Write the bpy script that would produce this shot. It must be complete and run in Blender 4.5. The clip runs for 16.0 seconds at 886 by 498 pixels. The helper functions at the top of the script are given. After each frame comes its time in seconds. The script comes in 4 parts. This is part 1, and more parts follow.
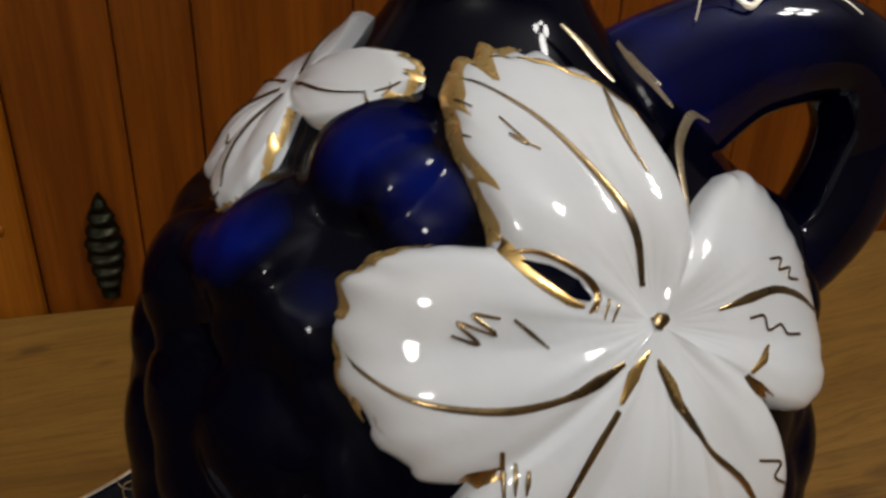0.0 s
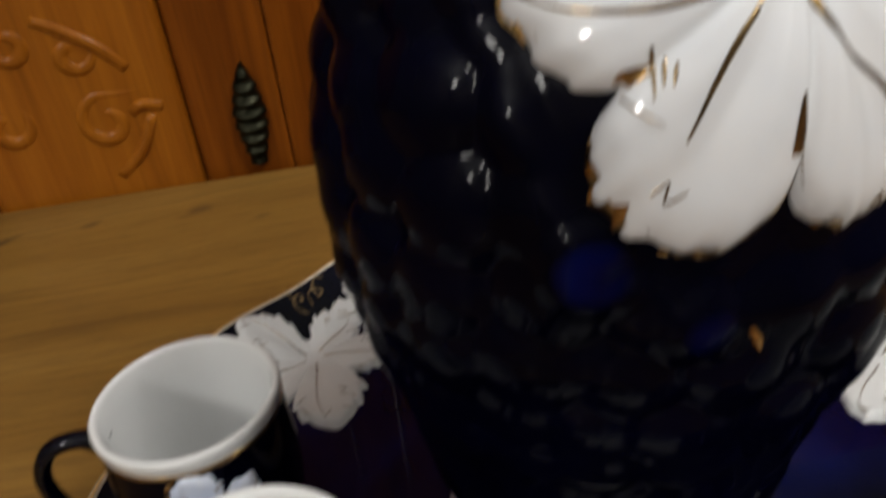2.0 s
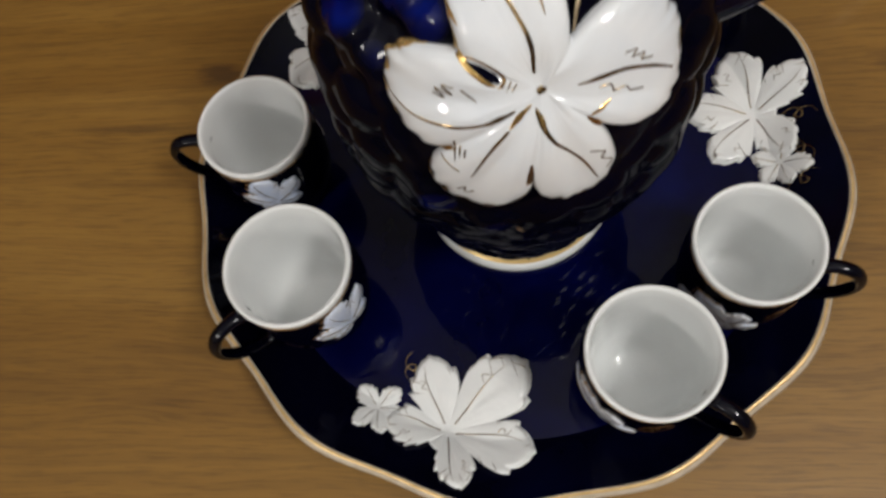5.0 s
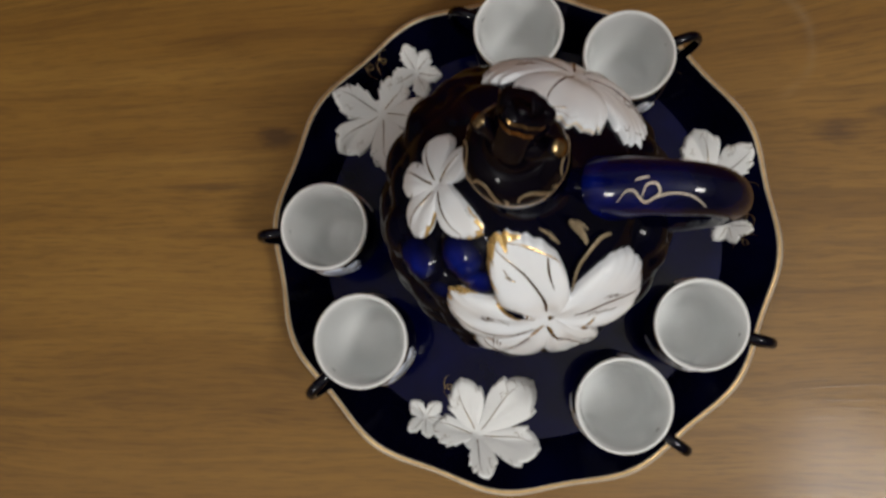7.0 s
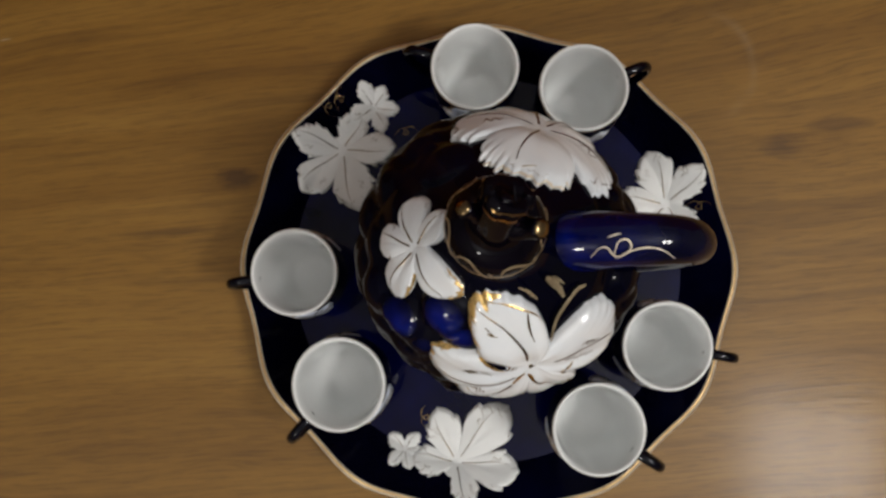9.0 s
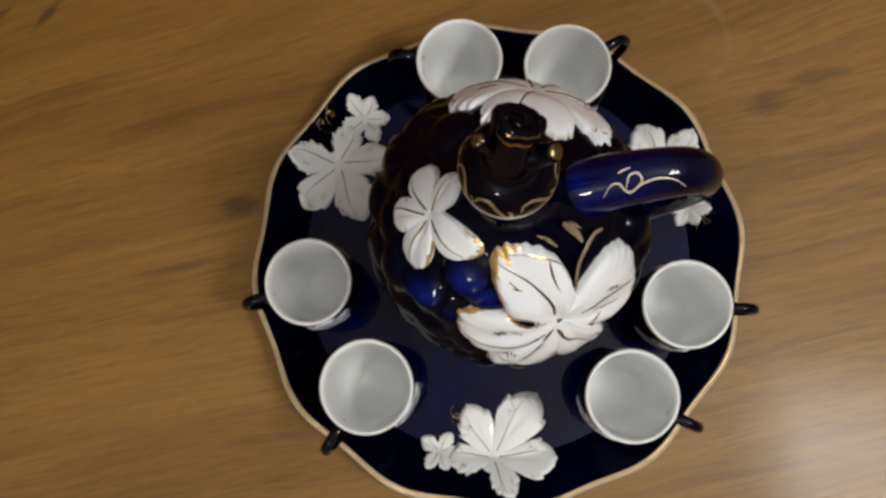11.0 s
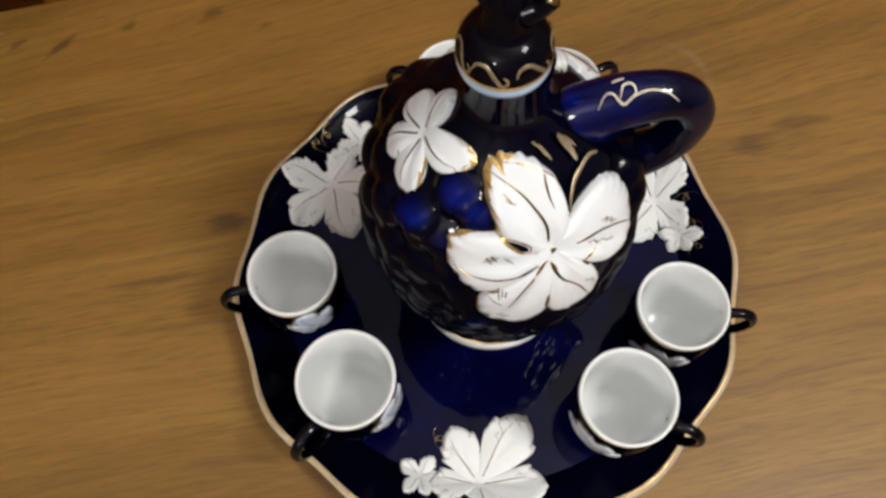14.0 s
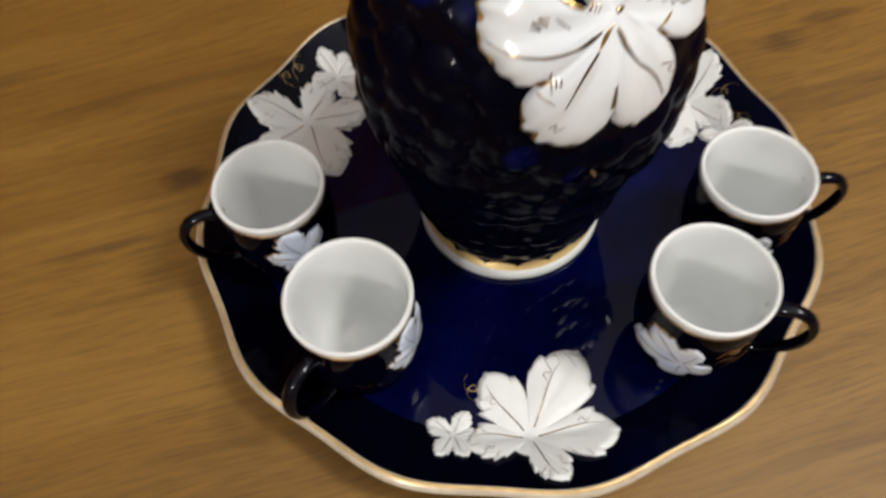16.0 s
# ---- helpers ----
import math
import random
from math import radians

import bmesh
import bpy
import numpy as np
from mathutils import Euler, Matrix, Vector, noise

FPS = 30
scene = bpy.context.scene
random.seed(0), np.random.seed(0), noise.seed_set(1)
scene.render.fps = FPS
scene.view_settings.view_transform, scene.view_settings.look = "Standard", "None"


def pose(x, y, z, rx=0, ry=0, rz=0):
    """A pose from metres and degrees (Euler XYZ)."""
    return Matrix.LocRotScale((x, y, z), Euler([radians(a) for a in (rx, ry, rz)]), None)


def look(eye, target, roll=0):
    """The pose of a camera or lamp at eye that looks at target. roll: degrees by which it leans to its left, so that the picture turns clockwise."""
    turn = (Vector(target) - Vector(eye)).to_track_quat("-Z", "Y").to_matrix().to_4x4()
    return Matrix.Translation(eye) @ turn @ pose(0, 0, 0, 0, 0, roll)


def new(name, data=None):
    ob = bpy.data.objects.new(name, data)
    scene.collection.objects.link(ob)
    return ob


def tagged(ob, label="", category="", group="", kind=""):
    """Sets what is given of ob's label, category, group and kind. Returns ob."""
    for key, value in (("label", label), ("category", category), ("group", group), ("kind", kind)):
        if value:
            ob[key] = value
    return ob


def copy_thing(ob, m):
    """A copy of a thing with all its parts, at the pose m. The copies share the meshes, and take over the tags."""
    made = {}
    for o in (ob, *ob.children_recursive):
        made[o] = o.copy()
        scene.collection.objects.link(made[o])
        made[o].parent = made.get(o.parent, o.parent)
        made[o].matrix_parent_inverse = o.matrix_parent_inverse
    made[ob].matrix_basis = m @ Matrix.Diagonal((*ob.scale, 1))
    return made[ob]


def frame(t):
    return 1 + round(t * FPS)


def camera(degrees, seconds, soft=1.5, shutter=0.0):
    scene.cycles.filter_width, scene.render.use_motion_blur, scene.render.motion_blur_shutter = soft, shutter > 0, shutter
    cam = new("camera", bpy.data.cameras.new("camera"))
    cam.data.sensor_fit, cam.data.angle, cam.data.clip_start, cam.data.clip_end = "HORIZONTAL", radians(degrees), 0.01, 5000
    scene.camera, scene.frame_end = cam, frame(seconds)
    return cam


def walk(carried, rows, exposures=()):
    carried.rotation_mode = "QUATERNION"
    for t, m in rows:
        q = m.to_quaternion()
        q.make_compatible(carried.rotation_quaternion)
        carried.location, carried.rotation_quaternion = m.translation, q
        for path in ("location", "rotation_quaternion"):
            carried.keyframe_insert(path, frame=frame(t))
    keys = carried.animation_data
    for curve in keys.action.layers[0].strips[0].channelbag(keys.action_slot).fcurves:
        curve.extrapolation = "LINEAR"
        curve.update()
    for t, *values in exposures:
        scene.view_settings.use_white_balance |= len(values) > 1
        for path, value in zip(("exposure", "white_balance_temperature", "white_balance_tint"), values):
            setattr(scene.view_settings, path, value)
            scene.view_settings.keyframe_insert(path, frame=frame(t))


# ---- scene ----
cam = camera(61.64, 16.0, 2.8, 0.5)
# seconds, eye, target, roll
PATH = [
    (0, (-0.04541, -0.12526, 0.23241), (0.03455, 0.13334, 0.10306), 2.39),
    (0.5, (-0.03851, -0.11837, 0.23554), (0.03911, 0.13625, 0.09718), 0.82),
    (1, (-0.03821, -0.12061, 0.23512), (0.03506, 0.13438, 0.09510), -0.13),
    (1.5, (-0.04127, -0.13707, 0.23059), (0.01040, 0.12175, 0.08796), 0.70),
    (2, (-0.05900, -0.15503, 0.20475), (-0.03028, 0.09779, 0.04583), -6.20),
    (2.5, (-0.06488, -0.17322, 0.17624), (-0.04394, 0.06894, 0.00039), -6.92),
    (3, (-0.06261, -0.18516, 0.16346), (-0.04652, 0.05045, -0.02155), -7.88),
    (3.5, (-0.05379, -0.18491, 0.16626), (-0.05862, 0.02271, -0.05024), -10.43),
    (4, (-0.02597, -0.18681, 0.22792), (-0.04436, -0.02090, -0.02135), -12.92),
    (4.5, (0.00000, -0.17395, 0.29696), (-0.02965, -0.04545, 0.02750), -14.99),
    (7, (-0.00388, -0.05524, 0.48643), (-0.03415, -0.02291, 0.18971), -46.15),
    (7.5, (-0.00054, -0.02515, 0.49781), (-0.01004, -0.00119, 0.19892), -27.99),
    (8, (-0.00638, -0.01254, 0.49136), (-0.01239, 0.00639, 0.19201), -23.41),
    (8.5, (-0.01437, -0.01901, 0.48950), (-0.02389, 0.00134, 0.19035), -30.50),
    (9, (-0.01291, -0.02722, 0.49718), (-0.02310, -0.00085, 0.19851), -27.80),
    (11.5, (-0.02998, -0.06845, 0.49636), (-0.03128, -0.01323, 0.20149), -16.24),
    (12, (-0.03018, -0.08068, 0.49677), (-0.02730, -0.01116, 0.20495), -11.26),
    (12.5, (-0.02618, -0.10284, 0.49593), (-0.02444, -0.01543, 0.20895), -11.49),
    (13, (-0.03916, -0.12213, 0.49084), (-0.03478, -0.02286, 0.20778), -9.93),
    (13.5, (-0.04775, -0.13624, 0.47793), (-0.03756, -0.03107, 0.19715), -7.37),
    (14, (-0.05260, -0.15237, 0.46146), (-0.03579, -0.04236, 0.18287), -3.87),
    (14.5, (-0.05299, -0.18015, 0.45313), (-0.03258, -0.06346, 0.17751), -3.15),
    (15, (-0.07112, -0.20137, 0.44231), (-0.05154, -0.07634, 0.17031), -7.26),
    (15.5, (-0.09025, -0.20562, 0.41405), (-0.05473, -0.07282, 0.14740), -6.25),
    (16, (-0.09163, -0.20146, 0.34070), (-0.05329, -0.05656, 0.08083), -4.08),
]
EXPOSURES = [(0.0, -0.64), (1.5, -0.62), (2.0, -0.18), (2.5, 0.33), (3.0, 0.34), (3.5, 0.18), (4.0, -0.04), (4.5, -0.18), (7.0, -0.38), (9.0, -0.38), (11.5, -0.08), (12.5, 0.05), (13.5, 0.12), (14.5, 0.20), (16.0, 0.14)]
walk(cam, [(t, look(eye, target, roll)) for t, eye, target, roll in PATH], EXPOSURES)

# ---- light: an evening room lit by the four bulbs of one ceiling lamp ----
world = bpy.data.worlds.new("world")
scene.world = world
world.use_nodes = True
world.node_tree.nodes["Background"].inputs[0].default_value = (0.9, 0.85, 0.8, 1)
world.node_tree.nodes["Background"].inputs[1].default_value = 0.01
LAMP = Vector((0.74, -0.49, 1.35))
for k in range(4):
    bulb = bpy.data.lights.new("bulb", "POINT")
    bulb.energy, bulb.shadow_soft_size, bulb.color = 12.0, 0.055, (1.0, 0.97, 0.93)
    a = radians(90 * k + 30)
    new("bulb", bulb).matrix_world = Matrix.Translation(LAMP + Vector((0.11 * math.cos(a), 0.11 * math.sin(a), 0)))

# An unseen fill lamp, added at the far left to lighten the jug's shadow.
fill_lamp = bpy.data.lights.new("fill_lamp", "POINT")
fill_lamp.energy, fill_lamp.shadow_soft_size, fill_lamp.color = 57.0, 0.12, (1.0, 0.97, 0.93)
new("fill_lamp", fill_lamp).matrix_world = Matrix.Translation((-1.4, -1.8, 1.40))


# ---- materials ----
class Nodes:
    """A node material, built step by step."""

    def __init__(self, name, **values):
        self.mat = bpy.data.materials.new(name)
        self.mat.use_nodes = True
        self.tree = self.mat.node_tree
        self.shader = self.tree.nodes["Principled BSDF"]
        for key, value in values.items():
            self.shader.inputs[key.replace("_", " ")].default_value = value

    def add(self, kind, **values):
        node = self.tree.nodes.new(kind)
        for key, value in values.items():
            if isinstance(value, bpy.types.NodeSocket):
                self.tree.links.new(value, node.inputs[key.replace("_", " ")])
            else:
                node.inputs[key.replace("_", " ")].default_value = value
        return node

    def link(self, a, b):
        self.tree.links.new(a, b)

    def place(self, scale=(1, 1, 1), turn=0.0, shift=(0, 0, 0)):
        """Object coordinates, turned about z by degrees, then stretched and shifted."""
        coords = self.tree.nodes.new("ShaderNodeTexCoord").outputs["Object"]
        if turn:
            coords = self.add("ShaderNodeMapping", Vector=coords, Rotation=(0, 0, radians(turn))).outputs[0]
        return self.add("ShaderNodeMapping", Vector=coords, Scale=scale, Location=shift).outputs[0]

    def noise(self, where, scale, detail=4.0, rough=0.55, bend=0.0):
        return self.add("ShaderNodeTexNoise", Vector=where, Scale=scale, Detail=detail, Roughness=rough, Distortion=bend).outputs[0]

    def ramp(self, value, *stops):
        node = self.add("ShaderNodeValToRGB", Fac=value)
        while len(node.color_ramp.elements) < len(stops):
            node.color_ramp.elements.new(0.5)
        for element, (at, color) in zip(node.color_ramp.elements, stops):
            element.position, element.color = at, (*color, 1) if len(color) == 3 else color
        return node.outputs[0]

    def mix(self, factor, a, b, blend="MIX"):
        node = self.tree.nodes.new("ShaderNodeMix")
        node.data_type, node.blend_type = "RGBA", blend
        for socket, value in ((node.inputs[0], factor), (node.inputs[6], a), (node.inputs[7], b)):
            if isinstance(value, bpy.types.NodeSocket):
                self.link(value, socket)
            else:
                socket.default_value = value if socket is node.inputs[0] else (*value, 1)
        return node.outputs[2]

    def math(self, what, a, b=0.0):
        node = self.tree.nodes.new("ShaderNodeMath")
        node.operation = what
        for socket, value in zip(node.inputs, (a, b)):
            if isinstance(value, bpy.types.NodeSocket):
                self.link(value, socket)
            else:
                socket.default_value = value
        return node.outputs[0]

    def bump(self, height, strength, distance):
        node = self.add("ShaderNodeBump", Height=height, Strength=strength, Distance=distance)
        self.link(node.outputs[0], self.shader.inputs["Normal"])

    def done(self, color=None, rough=None):
        if color is not None:
            self.link(color, self.shader.inputs["Base Color"])
        if rough is not None:
            self.link(rough, self.shader.inputs["Roughness"])
        return self.mat


def cobalt_glaze(name, low, mid, high, coat, lit_blue=(), axis=2, relief=False):
    """Cobalt glaze. The (place along the axis, share) stops blend a lit, bluer and glossier look into it; relief: only
    on marked raised forms.
    """
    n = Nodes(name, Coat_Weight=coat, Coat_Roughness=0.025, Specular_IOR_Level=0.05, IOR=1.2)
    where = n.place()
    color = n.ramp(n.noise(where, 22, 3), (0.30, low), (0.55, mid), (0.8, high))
    if lit_blue:
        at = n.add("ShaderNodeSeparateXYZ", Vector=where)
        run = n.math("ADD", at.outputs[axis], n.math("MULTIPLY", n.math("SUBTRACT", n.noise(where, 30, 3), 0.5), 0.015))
        share = n.ramp(n.math("MULTIPLY", run, 4.0), *[(4.0 * z, (q,) * 3) for z, q in lit_blue])
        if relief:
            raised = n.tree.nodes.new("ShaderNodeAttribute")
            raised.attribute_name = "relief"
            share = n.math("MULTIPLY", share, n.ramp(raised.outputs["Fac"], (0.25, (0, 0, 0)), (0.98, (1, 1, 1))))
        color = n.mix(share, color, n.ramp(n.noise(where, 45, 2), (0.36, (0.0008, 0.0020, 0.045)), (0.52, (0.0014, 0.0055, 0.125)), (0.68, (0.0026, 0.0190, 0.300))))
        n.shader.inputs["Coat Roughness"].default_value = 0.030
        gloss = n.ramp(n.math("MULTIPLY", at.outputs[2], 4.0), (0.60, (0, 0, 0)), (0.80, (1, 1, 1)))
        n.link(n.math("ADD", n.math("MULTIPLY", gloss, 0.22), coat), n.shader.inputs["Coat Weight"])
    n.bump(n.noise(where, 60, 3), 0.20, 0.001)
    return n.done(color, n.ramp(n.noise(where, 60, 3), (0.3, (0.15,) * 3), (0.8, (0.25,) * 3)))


def porcelain(name="white_porcelain", low=(0.80, 0.82, 0.82), high=(0.86, 0.87, 0.86), scale=25, relief=0.22):
    n = Nodes(name, Coat_Weight=1.0, Coat_Roughness=0.018, Specular_IOR_Level=0.15)
    where = n.place()
    color = n.ramp(n.noise(where, scale, 3), (0.3, low), (0.75, high))
    n.bump(n.noise(where, 110, 3), relief, 0.0008)
    return n.done(color, n.ramp(n.noise(where, 70, 3), (0.3, (0.30,) * 3), (0.8, (0.45,) * 3)))


def gilding(name, bright, dull, low, high, metal=1.0):
    n = Nodes(name, Metallic=metal)
    where = n.place()
    n.bump(n.noise(where, 400, 3), 0.25, 0.0004)
    worn = n.noise(where, 160, 4)
    return n.done(n.ramp(worn, (0.3, dull), (0.62, bright)), n.ramp(worn, (0.3, (high,) * 3), (0.7, (low,) * 3)))


def table_wood():
    n = Nodes("table_wood", Coat_Weight=0.16, Coat_Roughness=0.16, Specular_IOR_Level=0.45)
    turn = 3.0
    flat = n.place((1, 1, 1), turn)
    # The fibres sway gently from side to side.
    sway = n.math("MULTIPLY", n.math("SUBTRACT", n.noise(n.place((3.0, 7.0, 1), turn), 1.6, 2), 0.5), 0.024)
    where = n.add("ShaderNodeVectorMath", Vector=flat)
    where.operation = "ADD"
    # Towards the back left the grain climbs.
    at = n.add("ShaderNodeSeparateXYZ", Vector=flat)
    climb = n.math("MULTIPLY", n.math("MULTIPLY", at.outputs[0], n.ramp(at.outputs[1], (0.04, (0, 0, 0)), (0.30, (1, 1, 1)))), -0.22)
    n.link(n.add("ShaderNodeCombineXYZ", Y=n.math("ADD", sway, climb)).outputs[0], where.inputs[1])

    def along(x, y, shift=0.0):
        return n.add("ShaderNodeMapping", Vector=where.outputs[0], Scale=(x, y, 1), Location=(shift, shift, 0)).outputs[0]

    band = n.noise(along(1.0, 9.0), 2.6, 3, 0.5)
    fibre = n.noise(along(2.4, 125), 2.4, 5, 0.6, 0.3)
    lines = n.noise(along(2.0, 46, 3.1), 2.2, 3, 0.55, 0.2)
    pores = n.noise(along(15, 330), 3.0, 3, 0.6)
    cloud = n.noise(n.place((3, 5, 1), turn), 2.2, 3)
    color = n.ramp(band, (0.28, (0.186, 0.090, 0.0140)), (0.48, (0.244, 0.124, 0.0205)), (0.66, (0.284, 0.150, 0.0280)))
    color = n.mix(n.math("MULTIPLY", n.ramp(fibre, (0.42, (0, 0, 0)), (0.64, (1, 1, 1))), 0.24), color, (0.090, 0.043, 0.0095))
    color = n.mix(n.math("MULTIPLY", n.ramp(lines, (0.56, (0, 0, 0)), (0.68, (1, 1, 1))), 0.28), color, (0.066, 0.028, 0.0065))
    color = n.mix(n.math("MULTIPLY", n.ramp(pores, (0.51, (0, 0, 0)), (0.60, (1, 1, 1))), 0.32), color, (0.060, 0.026, 0.0065))
    color = n.mix(n.math("MULTIPLY", n.ramp(cloud, (0.42, (0, 0, 0)), (0.68, (1, 1, 1))), 0.25), color, (0.315, 0.160, 0.0270))
    # Dark knots, drawn out along the grain.
    for x, y, w, h, deep, lean in ((0.200, 0.060, 0.040, 0.019, 0.46, 0), (0.240, 0.069, 0.048, 0.011, 0.36, 0), (-0.165, 0.082, 0.030, 0.016, 0.55, 0), (-0.215, 0.050, 0.080, 0.006, 0.35, 0), (-0.273, 0.258, 0.030, 0.0075, 0.58, 38), (-0.221, 0.264, 0.016, 0.0090, 0.42, 30), (-0.159, 0.260, 0.022, 0.0110, 0.42, 25), (-0.307, 0.266, 0.018, 0.0070, 0.42, 35), (-0.118, 0.240, 0.016, 0.0070, 0.35, 15), (0.33, -0.10, 0.05, 0.010, 0.35, 0)):
        c, d = math.cos(radians(turn - lean)), math.sin(radians(turn - lean))
        far = n.add("ShaderNodeVectorMath", Vector=n.place((1 / w, 1 / h, 0), turn - lean, (-(x * c - y * d) / w, -(x * d + y * c) / h, 0)))
        far.operation = "LENGTH"
        ring = n.math("ADD", far.outputs["Value"], n.math("MULTIPLY", n.noise(n.place((22, 70, 1), turn), 2.0, 4), 0.9))
        color = n.mix(n.math("MULTIPLY", n.ramp(ring, (0.65, (1, 1, 1)), (1.55, (0, 0, 0))), min(deep * 1.35, 1)), color, (0.060, 0.028, 0.0095))
    # A pale ring that a wet glass left, and a few short scratches.
    far = n.add("ShaderNodeVectorMath", Vector=n.place((1, 1, 0), 0, (-0.155, -0.119, 0)))
    far.operation = "LENGTH"
    ring = n.ramp(n.math("MULTIPLY", far.outputs["Value"], 10.0), (0.33, (0, 0, 0)), (0.38, (1, 1, 1)), (0.43, (0, 0, 0)))
    ring = n.math("MULTIPLY", ring, n.ramp(n.math("MULTIPLY", n.add("ShaderNodeSeparateXYZ", Vector=n.place()).outputs[0], 2.0), (0.33, (0, 0, 0)), (0.38, (1, 1, 1))))
    ring = n.math("MULTIPLY", ring, n.ramp(n.noise(n.place((14, 14, 1), 0), 2.0, 2), (0.42, (0, 0, 0)), (0.6, (1, 1, 1))))
    color = n.mix(n.math("MULTIPLY", ring, 0.26), color, (0.36, 0.26, 0.16))
    for x, y, w, h in ((-0.326, 0.280, 0.012, 0.0011), (-0.321, 0.201, 0.006, 0.0008), (0.262, -0.055, 0.008, 0.0007)):
        far = n.add("ShaderNodeVectorMath", Vector=n.place((1 / w, 1 / h, 0), 0, (-x / w, -y / h, 0)))
        far.operation = "LENGTH"
        color = n.mix(n.math("MULTIPLY", n.ramp(far.outputs["Value"], (0.4, (1, 1, 1)), (1.0, (0, 0, 0))), 0.6), color, (0.42, 0.34, 0.24))
    n.bump(n.math("ADD", fibre, n.math("MULTIPLY", pores, 0.6)), 0.14, 0.0006)
    n.link(n.shader.inputs["Normal"].links[0].from_socket, n.shader.inputs["Coat Normal"])
    return n.done(color, n.ramp(fibre, (0.3, (0.50,) * 3), (0.8, (0.60,) * 3)))


def panel_wood(name, dark, light):
    n = Nodes(name, Coat_Weight=0.12, Coat_Roughness=0.2, Specular_IOR_Level=0.12)
    grain = n.noise(n.place((22, 22, 1.6)), 2.4, 6, 0.6, 0.6)
    fine = n.noise(n.place((150, 150, 5)), 3, 4)
    color = n.ramp(grain, (0.3, dark), (0.7, light))
    color = n.mix(n.math("MULTIPLY", n.ramp(fine, (0.45, (0, 0, 0)), (0.7, (1, 1, 1))), 0.3), color, tuple(0.45 * c for c in dark))
    n.bump(fine, 0.12, 0.0006)
    return n.done(color, n.ramp(fine, (0.3, (0.28,) * 3), (0.8, (0.45,) * 3)))


def plaster(name, a, b, scale=6):
    n = Nodes(name, Roughness=0.9)
    where = n.place()
    n.bump(n.noise(where, 120, 3), 0.15, 0.002)
    return n.done(n.ramp(n.noise(where, scale, 4), (0.3, a), (0.7, b)))


LID_GLAZE = cobalt_glaze("lid_glaze", (0.0012, 0.0008, 0.0020), (0.0022, 0.0014, 0.0040), (0.0040, 0.0024, 0.0080), 0.24)
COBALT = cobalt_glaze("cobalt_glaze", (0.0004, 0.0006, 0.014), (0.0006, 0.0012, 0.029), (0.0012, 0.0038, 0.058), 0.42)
# Same cobalt, much darker and less glossy, for cups, collar and tray border.
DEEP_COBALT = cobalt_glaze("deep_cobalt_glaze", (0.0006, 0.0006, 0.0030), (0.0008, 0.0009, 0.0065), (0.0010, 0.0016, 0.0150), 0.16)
# On some grapes and the handle's root, lit blue is put into the colour.
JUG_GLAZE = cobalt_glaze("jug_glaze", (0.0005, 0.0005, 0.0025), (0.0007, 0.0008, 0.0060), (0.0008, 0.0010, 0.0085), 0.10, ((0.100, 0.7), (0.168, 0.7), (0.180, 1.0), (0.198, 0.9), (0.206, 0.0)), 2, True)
HANDLE_GLAZE = cobalt_glaze("handle_glaze", (0.0005, 0.0005, 0.0025), (0.0007, 0.0008, 0.0060), (0.0010, 0.0016, 0.0150), 0.34, ((0.022, 0.3), (0.030, 1.0), (0.040, 0.80), (0.050, 0.32), (0.062, 0.06)), 0)
CUP_HANDLE_GLAZE = cobalt_glaze("cup_handle_glaze", (0.0005, 0.0005, 0.0018), (0.0006, 0.0007, 0.0040), (0.0008, 0.0012, 0.0090), 0.50)
WHITE = porcelain()
LEAF_WHITE = porcelain("moulded_white_porcelain", (0.80, 0.82, 0.82), (0.88, 0.89, 0.88), 60, 0.55)
BLUE_WHITE = porcelain("bluish_porcelain", (0.73, 0.77, 0.82), (0.84, 0.85, 0.86), 40, 0.36)
CUP_LEAF_WHITE = porcelain("blue_tinged_porcelain", (0.58, 0.67, 0.86), (0.82, 0.84, 0.87), 90)
PALE_BLUE = porcelain("pale_blue_porcelain", (0.30, 0.45, 0.68), (0.48, 0.62, 0.80))
GOLD = gilding("bright_gilding", (0.90, 0.62, 0.24), (0.55, 0.34, 0.11), 0.16, 0.38)
LEAF_GOLD = gilding("fine_gilding", (0.38, 0.27, 0.13), (0.09, 0.06, 0.035), 0.14, 0.34)
BROWN_GOLD = gilding("brown_gilding", (0.50, 0.31, 0.12), (0.09, 0.05, 0.022), 0.20, 0.40)
MATT_GOLD = gilding("matt_gilding", (0.74, 0.52, 0.24), (0.58, 0.40, 0.18), 0.30, 0.45, 0.40)
FOOT_GOLD = gilding("foot_gilding", (0.70, 0.50, 0.20), (0.62, 0.45, 0.19), 0.30, 0.46, 0.35)
EDGE_GOLD = gilding("edge_gilding", (0.86, 0.60, 0.24), (0.66, 0.43, 0.15), 0.18, 0.36, 0.62)
WORN_GOLD = gilding("worn_gilding", (0.52, 0.42, 0.27), (0.20, 0.15, 0.09), 0.22, 0.40, 0.65)
PALE_GOLD = gilding("pale_worn_gilding", (0.74, 0.66, 0.54), (0.60, 0.52, 0.41), 0.28, 0.45, 0.3)
PEWTER = gilding("blackened_brass", (0.034, 0.034, 0.022), (0.009, 0.010, 0.006), 0.4, 0.65)
TABLE_WOOD = table_wood()
BOARD_WOOD = panel_wood("cabinet_wood", (0.125, 0.030, 0.0020), (0.230, 0.064, 0.0046))
DOOR_WOOD = panel_wood("door_wood", (0.235, 0.068, 0.0042), (0.370, 0.124, 0.0090))
WALL = plaster("wall_plaster", (0.46, 0.45, 0.43), (0.52, 0.51, 0.49))
